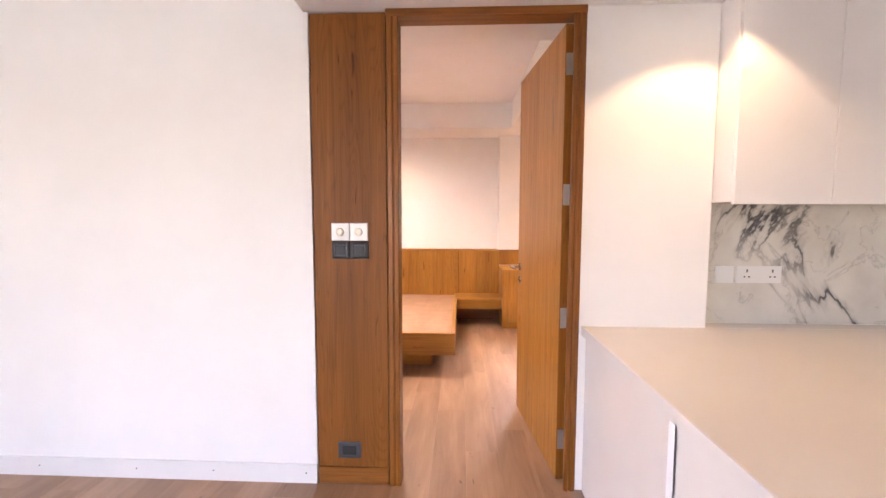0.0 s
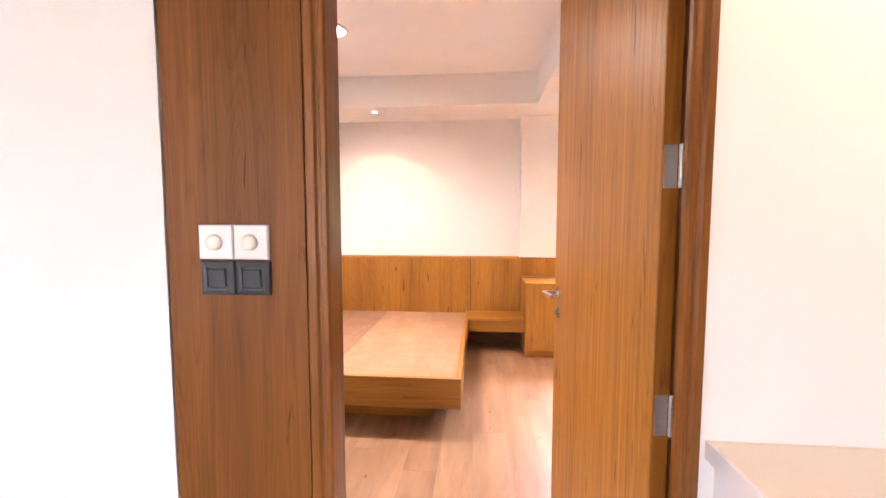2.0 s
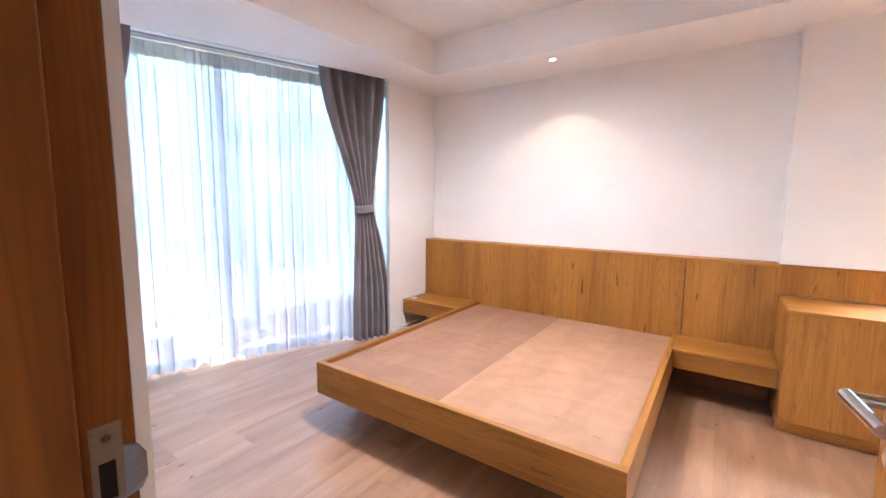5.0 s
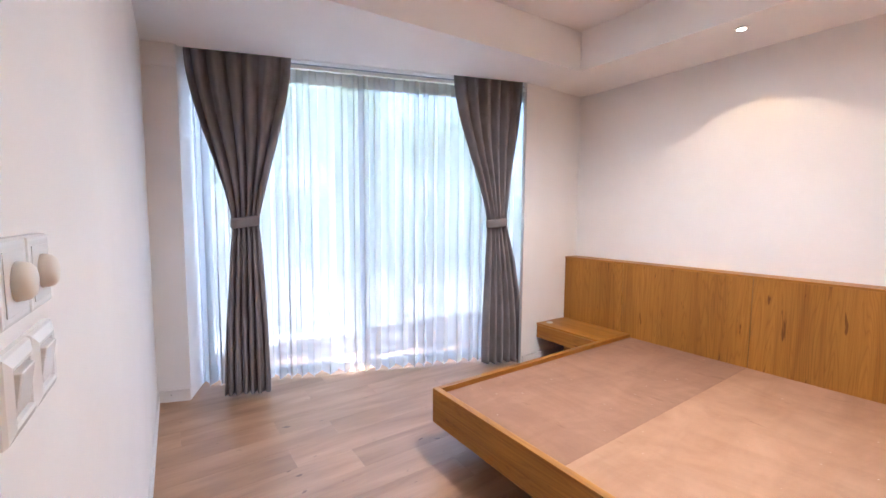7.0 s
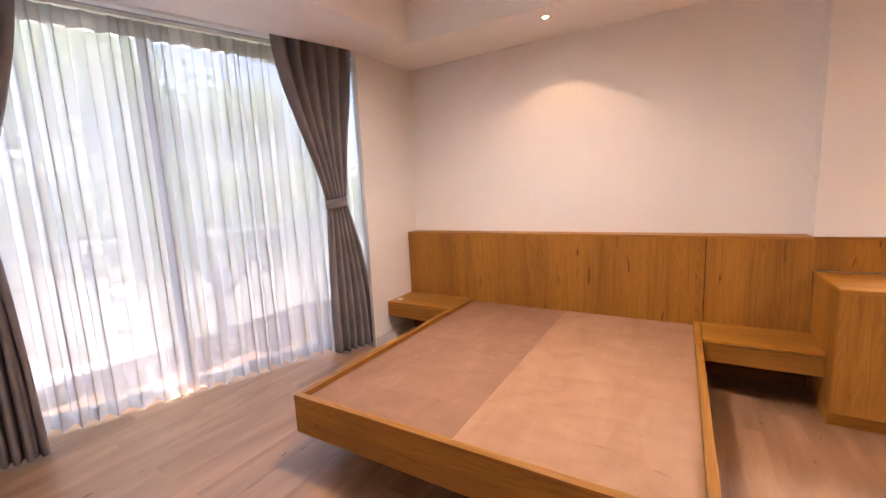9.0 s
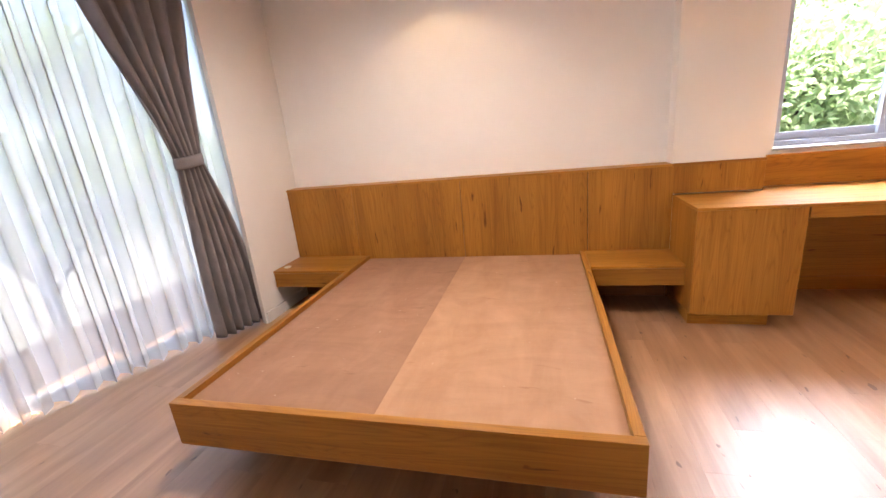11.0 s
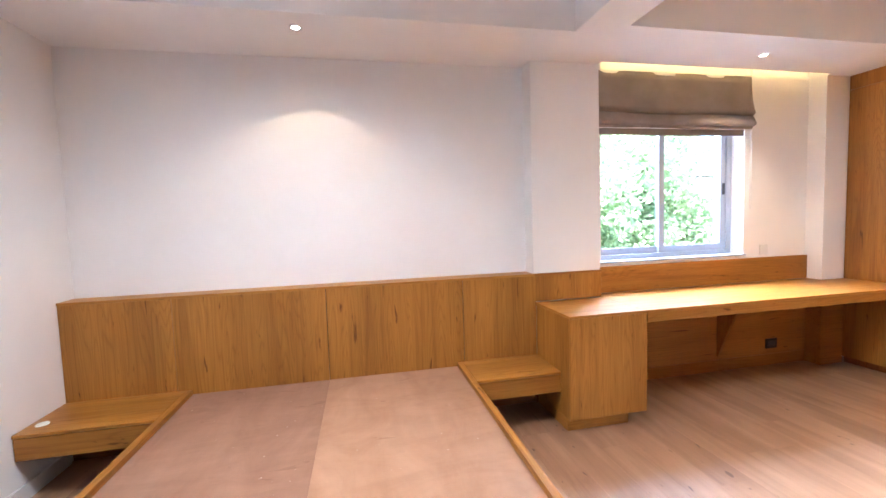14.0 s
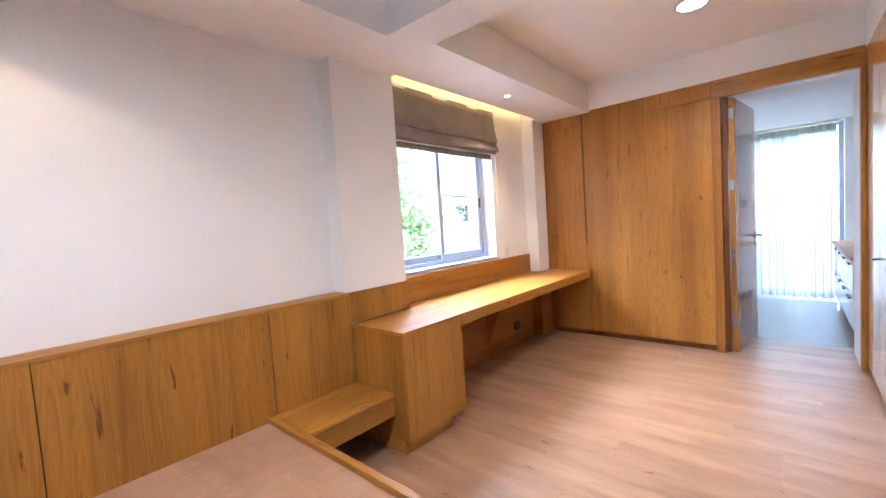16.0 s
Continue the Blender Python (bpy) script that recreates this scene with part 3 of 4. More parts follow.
for z in (1.088, 0.975):
    part("screw", tube(bmesh.new(), (-0.004, 0.112, z), (-0.0032, 0.112, z), 0.0045, 0.004, 12), M_GREYP, strike)
for z in (0.175, 0.82, 1.447, 2.082):
    bm = boxes((0.9080, 0.9099, 0.026, 0.060, z, z + 0.105))
    for k in range(4):
        tube(bm, (0.9080, 0.036 + 0.014 * (k % 2), z + 0.018 + 0.023 * k), (0.9072, 0.036 + 0.014 * (k % 2), z + 0.018 + 0.023 * k), 0.0035, None, 8)
    part("hinge_leaf", bm, M_HINGE, dframe)

# ---- bedroom furniture ----
hb = base("headboard", "low teak veneer headboard panelling along the bed wall", "headboard", (-0.6, 3.5, 0))
HB = [(-2.118, -1.5235), (-1.5195, -0.610), (-0.606, 0.317), (0.321, 0.8695)]
for x0, x1 in HB:
    part("panel", rounded(boxes((x0, x1, 3.462, 3.479, 0.235, 0.945)), 0.0015, 1), M_TEAK, hb)
part("panel", rounded(boxes((0.866, 1.40, 3.462, 3.478, 0.758, 0.945)), 0.0015, 1), M_TEAK, hb)
# black behind the panels, so their joints look shaded
part("backing", boxes((-2.118, 0.858, 3.4795, 3.61, 0.232, 0.944)), M_DARK, hb)
# darker wood below the bedside shelves carries the shade under them
part("base_board", boxes((-2.118, 0.858, 3.4795, 3.61, 0.0, 0.2315), (0.858, 1.3, 3.4625, 3.4795, 0.0, 0.234)), M_FRAMEX, hb)
part("ledge", rounded(boxes((-2.119, 0.858, 3.458, 3.619, 0.9455, 0.962)), 0.0015, 1), M_LEDGE, hb)
part("ledge", rounded(boxes((0.859, 1.402, 3.458, 3.479, 0.9455, 0.962)), 0.0015, 1), M_LEDGE, hb)

bed = base("platform_bed", "floating teak platform bed with bare plywood deck", "bed", (-0.585, 2.5, 0))
X0, X1, Y0, Y1, ZB, ZT, TH = -1.472, 0.301, 1.504, 3.461, 0.168, 0.366, 0.036
part("foot_rail", rounded(boxes((X0, X1, Y0, Y0 + TH, ZB, ZT)), 0.0025), M_TEAKX, bed)
part("side_rail", rounded(boxes((X0, X0 + TH, Y0 + TH + 0.001, Y1, ZB, ZT)), 0.0025), M_TEAKY, bed)
part("side_rail", rounded(boxes((X1 - TH, X1, Y0 + TH + 0.001, Y1, ZB, ZT)), 0.0025), M_TEAKY, bed)
part("deck_panel", rounded(boxes((X0 + TH + 0.001, -0.6081, Y0 + TH + 0.002, Y1 - 0.001, 0.318, 0.338)), 0.0004, 1), M_DECKA, bed, "brown bare plywood panel")
part("deck_panel", rounded(boxes((-0.6079, X1 - TH - 0.001, Y0 + TH + 0.002, Y1 - 0.001, 0.318, 0.3383)), 0.0004, 1), M_DECKB, bed, "paler bare plywood panel")
part("base_plinth", rounded(boxes((-1.26, 0.08, 1.73, Y1 - 0.05, 0.0, 0.317)), 0.002), M_TEAKX, bed)


def nightstand(x0, x1, y0, label):
    ns = base("nightstand", label, "nightstand", ((x0 + x1) / 2, 3.3, 0.24), "bedside shelves")
    part("top", rounded(boxes((x0, x1, y0 - 0.004, 3.461, 0.349, 0.366)), 0.0015, 1), M_TEAKX, ns)
    part("body", boxes((x0 + 0.002, x1 - 0.002, y0 + 0.02, 3.46, 0.232, 0.346)), M_DARK, ns)
    part("drawer_front", rounded(boxes((x0 + 0.001, x1 - 0.001, y0, y0 + 0.019, 0.23, 0.345)), 0.0015, 1), M_TEAKX, ns)
    return ns


nightstand(0.303, 0.8695, 3.10, "floating teak bedside shelf with drawer beside the desk pedestal")
nightstand(-2.116, -1.474, 3.08, "floating teak bedside shelf with drawer by the curtains")
cap = base("cable_cap", "small white round cable cap on the bedside shelf", "cap", (-2.05, 3.18, 0.366))
part("disc", rounded(tube(bmesh.new(), (-2.05, 3.18, 0.366), (-2.05, 3.18, 0.372), 0.03, 0.028, 24), 0.001, 1), M_WHITEP, cap)

desk = base("desk", "long built-in teak desk under the window", "desk", (2.3, 3.3, 0))
part("desktop", rounded(boxes((0.868, 1.402, 2.978, 3.461, 0.735, 0.753), (1.402, 3.529, 2.978, 3.596, 0.735, 0.753), (3.529, 3.768, 2.978, PIER_Y - 0.001, 0.735, 0.753)), 0.001, 1), M_TEAKX, desk)
part("apron", rounded(boxes((1.42, 3.766, 2.982, 3.002, 0.672, 0.7335)), 0.0015, 1), M_TEAKX, desk)
part("underside", boxes((1.42, 3.766, 3.004, 3.59, 0.69, 0.7335)), M_TEAKX, desk)
part("upstand", rounded(boxes((1.403, 3.528, 3.597, 3.619, 0.754, 0.962)), 0.0015, 1), M_TEAKX, desk)
part("back_panel", boxes((1.42, 3.528, 3.60, 3.618, 0.10, 0.689)), M_TEAKX, desk)
part("end_panel", boxes((3.519, 3.7685, 3.468, 3.4795, 0.0, 0.689), (3.519, 3.5295, 3.4795, 3.594, 0.0, 0.689)), M_TEAKX, desk)
part("back_skirting", boxes((1.42, 3.528, 3.595, 3.618, 0.0, 0.099)), M_TEAKX, desk)
bm = bmesh.new()
tri = [(3.36, 0.689), (3.595, 0.689), (3.595, 0.12)]
a = [bm.verts.new((2.58, y, z)) for y, z in tri]
b = [bm.verts.new((2.602, y, z)) for y, z in tri]
bm.faces.new(a), bm.faces.new(b[::-1])
for i in range(3):
    bm.faces.new((a[i], b[i], b[(i + 1) % 3], a[(i + 1) % 3]))
part("bracket", bm, M_TEAK, desk, "triangular teak bracket")
ped = base("desk_pedestal", "teak drawer pedestal standing on a recessed plinth under the desk", "cabinet", (1.14, 3.2, 0))
part("body", boxes((0.87, 1.41, 3.0, 3.461, 0.088, 0.7335)), M_TEAK, ped)
part("front", rounded(boxes((0.87, 1.412, 2.980, 2.999, 0.088, 0.7335)), 0.0015, 1), M_TEAK, ped)
part("plinth", boxes((0.875, 1.31, 3.03, 3.46, 0.0, 0.087)), M_TEAKX, ped)
sock = base("wall_socket", "black double socket plate under the desk", "socket", (3.15, 3.6, 0.15))
part("plate", rounded(boxes((3.09, 3.21, 3.590, 3.5995, 0.15, 0.236)), 0.003), M_BLACKP, sock)
part("insert", rounded(boxes((3.11, 3.19, 3.586, 3.5895, 0.17, 0.216)), 0.001, 1), M_GREYP, sock)

wp = base("blank_plate", "white blank cover plate on the wall above the desk", "wall plate", (3.07, 3.62, 0.985))
part("plate", rounded(boxes((3.03, 3.116, 3.614, 3.6195, 0.985, 1.071)), 0.002), M_WHITEP, wp)

# wardrobe on the east wall
w1 = base("wardrobe", "tall flush teak wardrobe wall beside the inner door", "wardrobe", (3.9, 2.6, 0))
part("body", boxes((3.80, 4.098, 1.77, 3.478, 0.06, 2.50)), M_DARK, w1)
part("plinth", boxes((3.81, 4.09, 1.77, 3.478, 0.0, 0.059)), M_FRAME, w1)
part("door", rounded(boxes((WARD_X, 3.792, 3.018, 3.477, 0.06, 2.362)), 0.0015, 1), M_TEAK, w1)
part("top_panel", rounded(boxes((WARD_X, 3.792, 3.018, 3.477, 2.366, 2.50)), 0.0015, 1), M_TEAK, w1)
wide = part("door", rounded(boxes((WARD_X, 3.792, 1.812, 2.3695, 0.06, 2.352)), 0.0012, 1), M_TEAK, w1)
part("top_panel", rounded(boxes((WARD_X, 3.792, 1.812, 2.3695, 2.356, 2.50)), 0.0012, 1), M_TEAK, w1)
part("door", rounded(boxes((WARD_X, 3.792, 2.3705, 3.006, 0.06, 2.50)), 0.0012, 1), M_TEAK, w1)
part("filler_strip", boxes((WARD_X + 0.001, 3.79, 3.007, 3.017, 0.06, 1.04)), M_TEAK, w1)
bm = tube(bmesh.new(), (WARD_X, 2.36, 0.95), (WARD_X - 0.006, 2.36, 0.95), 0.011, None, 16)
box(bm, WARD_X - 0.03, WARD_X - 0.006, 2.358, 2.362, 0.944, 0.956)
tube(bm, (WARD_X - 0.03, 2.352, 0.943), (WARD_X - 0.03, 2.368, 0.943), 0.011, None, 12)
part("key_lock", bm, M_STEEL, wide, "steel lock with its key")
df2 = tagged(new("door_frame_inner"), "teak frame of the inner doorway", "door frame", kind="structure")
part("jamb", rounded(boxes((3.755, 3.82, 1.742, 1.808, 0, 2.345)), 0.002), M_TEAK, df2)
part("jamb", rounded(boxes((3.755, 3.82, 0.832, 0.862, 0, 2.345)), 0.002), M_TEAK, df2)
part("head", rounded(boxes((3.756, 3.82, 0.832, 1.808, 2.346, 2.499)), 0.002), M_TEAKY, df2)
part("lining", boxes((3.821, 4.268, 1.70, 1.739, 0, 2.36)), M_FRAME, df2)
part("lining", boxes((3.821, 4.268, 0.842, 0.86, 0, 2.36)), M_WALL, df2, "white painted lining")

# inner door leaf, open into the next room
h2, f2 = Vector((3.83, 1.69, 0)), Vector((4.60, 1.585, 0))
DOOR2 = Matrix.Translation(h2) @ Matrix.Rotation(math.atan2(f2.y - h2.y, f2.x - h2.x), 4, 'Z')
L2 = (f2 - h2).length
door2 = tagged(new("door_2"), "open teak inner door with steel hinges", "door", kind="structure")
o1 = part("leaf", rounded(boxes((0, L2, -0.04, 0.0, 0.008, 2.33)), 0.0015, 1), M_GLOSS, door2)
o1.matrix_basis = DOOR2
lever(door2, DOOR2, -1, L2 - 0.06, 1.05)
for z in (0.25, 0.86, 1.50, 2.14):
    h = part("hinge", boxes((-0.008, -0.0005, -0.036, -0.002, z, z + 0.1)), M_STEEL, door2)
    h.matrix_basis = DOOR2

# wardrobe on the south wall
w2 = base("wardrobe", "tall glossy teak wardrobe along the entrance wall", "wardrobe", (2.6, 0.5, 0))
part("body", boxes((1.46, 3.752, 0.215, 0.806, 0.06, 2.47)), M_DARK, w2)
part("plinth", boxes((1.46, 3.752, 0.215, 0.79, 0.0, 0.059)), M_FRAMEX, w2)
for i in range(4):
    xa = 1.46 + i * 0.573
    d = part("door", rounded(boxes((xa + 0.002, xa + 0.571, 0.808, WARD2_Y, 0.06, 2.47)), 0.0015, 1), M_GLOSS, w2)
    bm = tube(bmesh.new(), (xa + 0.08, WARD2_Y, 0.94), (xa + 0.08, WARD2_Y + 0.022, 0.94), 0.008, None, 12)
    box(bm, xa + 0.06, xa + 0.14, WARD2_Y + 0.02, WARD2_Y + 0.03, 0.933, 0.947)
    part("handle", bm, M_GREYP, d)

# ---- curtains ----


def drape(s_top, s_tie, s_low, o_mid, folds, seed, amp=0.042, lean=0.0):
    """A pleated curtain gathered by a tie-back: edges at the top, the tie and the hem."""
    rnd = random.Random(seed)
    wob = [rnd.uniform(-0.5, 0.5) for _ in range(folds + 2)]
    bm = bmesh.new()
    cols, rows_z = folds * 10, 64
    z_top, z_tie, z_low = 2.545, 1.285, 0.015
    grid = []
    for r in range(rows_z + 1):
        z = z_top + (z_low - z_top) * r / rows_z
        if z > z_tie:
            k = (z_top - z) / (z_top - z_tie)
            e = k * k * (3 - 2 * k) * 0.55 + 0.45 * k ** 1.6
            a, b = (s_top[i] + (s_tie[i] - s_top[i]) * e for i in (0, 1))
        else:
            k = (z_tie - z) / (z_tie - z_low)
            e = 1 - (1 - k) ** 1.7
            a, b = (s_tie[i] + (s_low[i] - s_tie[i]) * e for i in (0, 1))
        near = math.exp(-((z - z_tie) / 0.16) ** 2)
        line = []
        for c in range(cols + 1):
            f = c / cols
            ph = f * folds + 0.12 * math.sin(3.0 * z + wob[int(f * folds)] * 6)
            w = math.sin(2 * math.pi * ph) + 0.2 * math.sin(4 * math.pi * ph + wob[int(f * folds)] * 4)
            deep = 0.72 + 0.5 * abs(math.sin(f * 7.3 + seed)) * (0.6 + 0.4 * math.sin(f * 17.0 + 2.0 * seed))
            o = o_mid - lean * max(0.0, (z_top - z) / (z_top - z_low)) + amp * deep * (1 - 0.45 * near) * w - 0.03 * near * (1 - (2 * f - 1) ** 2)
            s = a + (b - a) * f + 0.006 * math.cos(2 * math.pi * ph) * (1 - near)
            x, y = front(s, o)
            line.append(bm.verts.new((x, y, z)))
        grid.append(line)
    for r in range(rows_z):
        for c in range(cols):
            bm.faces.new((grid[r][c], grid[r][c + 1], grid[r + 1][c + 1], grid[r + 1][c]))
    cur = base("curtain", "heavy taupe curtain gathered by a tie-back", "curtain", (*front((s_low[0] + s_low[1]) / 2, o_mid), 0), "bedroom curtains")
    ob = part("drape", bm, M_CURT, cur, smooth=True)
    sol = ob.modifiers.new("thickness", 'SOLIDIFY')
    sol.thickness, sol.offset = 0.004, 0
    bm = bmesh.new()
    mid, half = (s_tie[0] + s_tie[1]) / 2, (s_tie[1] - s_tie[0]) / 2 + 0.006
    n = 28
    loops = []
    for z, grow in ((1.245, 0.0), (1.262, 0.004), (1.302, 0.004), (1.322, 0.0)):
        loops.append([bm.verts.new((*front(mid + (half + grow) * math.cos(2 * math.pi * i / n), o_mid - 0.008 - lean * 0.5 + (0.062 + grow) * math.sin(2 * math.pi * i / n)),
                                    z + 0.012 * math.cos(2 * math.pi * i / n))) for i in range(n)])
    for p, q in zip(loops, loops[1:]):
        for i in range(n):
            bm.faces.new((p[i], p[(i + 1) % n], q[(i + 1) % n], q[i]))
    t = part("tie_back", bm, M_CURT, cur, smooth=True)
    sol = t.modifiers.new("thickness", 'SOLIDIFY')
    sol.thickness = 0.005
    return cur


drape((0.215, 0.93), (0.505, 0.685), (0.435, 0.745), 0.12, 6, 3, 0.046, 0.13)
drape((2.215, 2.825), (2.53, 2.70), (2.50, 2.90), 0.12, 6, 5)


def sheer(p_of, s0, s1, z0, z1, folds, seed, label, group):
    rnd = random.Random(seed)
    bm = bmesh.new()
    cols = folds * 14
    phase, acc = [], 0.0
    for c in range(cols + 1):
        phase.append(acc)
        acc += (folds / cols) * (1 + 0.25 * math.sin(c * 0.083) + rnd.uniform(-0.08, 0.08))
    rows_n = 14
    grid = []
    for r in range(rows_n + 1):
        k = r / rows_n
        z = z1 + (z0 - z1) * k
        line = []
        for c in range(cols + 1):
            s = s0 + (s1 - s0) * c / cols
            amp = 0.030 + 0.010 * k
            o = amp * math.sin(2 * math.pi * phase[c] + 0.5 * math.sin(2.1 * k + c * 0.05)) + 0.003 * math.sin(c * 0.9 + 3 * k)
            zz = z + (0.012 * math.sin(2 * math.pi * phase[c]) if r == rows_n else 0)
            x, y = p_of(s + 0.013 * math.sin(4 * math.pi * phase[c] + 0.6), o)
            line.append(bm.verts.new((x, y, zz)))
        grid.append(line)
    for r in range(rows_n):
        for c in range(cols):
            bm.faces.new((grid[r][c], grid[r][c + 1], grid[r + 1][c + 1], grid[r + 1][c]))
    m = base("sheer_curtain", label, "curtain", (*p_of((s0 + s1) / 2, 0), 0), group)
    part("drape", bm, M_SHEER, m, smooth=True)
    bm = bmesh.new()
    band = []
    for z, push in ((z1 + 0.004, 0.0), (z1 - 0.045, 0.004), (z1 - 0.098, 0.0)):
        line = []
        for c in range(cols + 1):
            s = s0 + (s1 - s0) * c / cols
            o = 0.026 * math.sin(2 * math.pi * phase[c]) - 0.012 - push
            x, y = p_of(s + 0.010 * math.sin(4 * math.pi * phase[c] + 0.6), o)
            line.append(bm.verts.new((x, y, z)))
        band.append(line)
    for lo, hi in zip(band, band[1:]):
        for c in range(cols):
            bm.faces.new((lo[c], lo[c + 1], hi[c + 1], hi[c]))
    part("heading_band", bm, M_BAND, m, "doubled cream heading band", smooth=True)
    return m


sheer(lambda s, o: front(s, 0.235 + o), 0.215, 3.03, 0.02, 2.46, 28, 7, "floor-length white sheer curtain before the balcony window", "sheer curtains")
rail = base("curtain_track", "slim white ceiling curtain track", "curtain rail", (*front(1.5, 0.23), 2.47))
bm = bmesh.new()
slab(bm, 0.215, 3.03, 0.215, 0.255, 2.475, 2.50)
part("track", bm, M_WHITEP, rail)
bm = bmesh.new()
slab(bm, 0.215, 2.835, 0.03, 0.30, 2.60, 2.63)
part("pocket_board", bm, M_CEIL, rail)

# roman blind
bl = base("roman_blind", "taupe roman blind drawn up over the window", "blind", (2.18, 3.6, 2.0))
BLIND = [("panel", M_BLIND, 1.412, 2.865, [(3.578, 2.475), (3.576, 2.417), (3.566, 2.283), (3.548, 2.205), (3.538, 2.178), (3.552, 2.162), (3.578, 2.166)]),
         ("fold", M_BLIND, 1.410, 2.869, [(3.580, 2.210), (3.562, 2.162), (3.540, 2.118), (3.526, 2.090), (3.530, 2.076), (3.556, 2.070), (3.584, 2.074)]),
         ("fold", M_BLIND, 1.412, 2.866, [(3.584, 2.100), (3.562, 2.080), (3.550, 2.060), (3.552, 2.050), (3.574, 2.048)]),
         ("hem", M_BLIND, 1.42, 2.82, [(3.590, 2.070), (3.588, 2.035), (3.588, 1.995)])]
for i, (kind_name, stuff_mat, xa, xb, prof) in enumerate(BLIND):
    bm = bmesh.new()
    nx = 40
    grid = []
    for py, pz in prof:
        row = []
        for ix in range(nx + 1):
            f = ix / nx
            x = xa + (xb - xa) * f
            sag = 0.006 * math.sin(math.pi * f) + 0.003 * math.sin(x * 7 + i * 1.7)
            low = min(1.0, max(0.0, (2.5 - pz) / 0.4))
            row.append(bm.verts.new((x, py - 0.006 * low * math.sin(x * 5.1 + i) - 0.003 * math.sin(x * 13 + pz * 9), pz - sag * low)))
        grid.append(row)
    for lo, hi in zip(grid, grid[1:]):
        for ix in range(nx):
            bm.faces.new((lo[ix], lo[ix + 1], hi[ix + 1], hi[ix]))
    o = part(kind_name, bm, stuff_mat, bl, smooth=True)
    sol = o.modifiers.new("thickness", 'SOLIDIFY')
    sol.thickness = 0.004
part("headrail", rounded(boxes((1.412, 2.865, 3.575, 3.612, 2.455, 2.482)), 0.002, 1), M_WHITEP, bl)
part("bottom_bar", rounded(boxes((1.415, 2.862, 3.556, 3.566, 2.038, 2.047)), 0.002, 1), M_WHITEP, bl, "thin white bottom bar")
bm = bmesh.new()
for xx, xb in ((2.885, 2.90), (2.90, 2.915)):
    tube(bm, (xx - 0.005, 3.59, 2.55), (xb, 3.60, 1.40), 0.0022, None, 8)
tube(bm, (2.90, 3.60, 1.40), (2.908, 3.60, 1.385), 0.0025, None, 8)
tube(bm, (2.908, 3.60, 1.385), (2.915, 3.60, 1.40), 0.0025, None, 8)
part("cord", bm, M_WHITEP, bl, "white looped pull cord")

# ---- lamps ----


def spot(x, y, z):
    ob = base("ceiling_spotlight", "small recessed warm spotlight in the ceiling", "ceiling light", (x, y, z), "spotlights")
    part("trim", ring(bmesh.new(), (x, y), 0.021, 0.036, z - 0.006, z, 32), M_WHITEP, ob)
    part("bulb", tube(bmesh.new(), (x, y, z - 0.004), (x, y, z - 0.0005), 0.0205, None, 24), M_LAMP, ob, "glowing warm lens")


def round_lamp(x, y, z):
    ob = base("ceiling_downlight", "round glowing ceiling downlight in the tray", "ceiling light", (x, y, z), "downlights")
    part("trim", ring(bmesh.new(), (x, y), 0.088, 0.108, z - 0.018, z, 40), M_WHITEP, ob)
    part("diffuser", tube(bmesh.new(), (x, y, z - 0.014), (x, y, z - 0.0005), 0.0875, None, 40), M_LAMP, ob, "glowing warm diffuser")


for p in SPOTS:
    spot(*p)
for p in ROUND:
    round_lamp(*p)


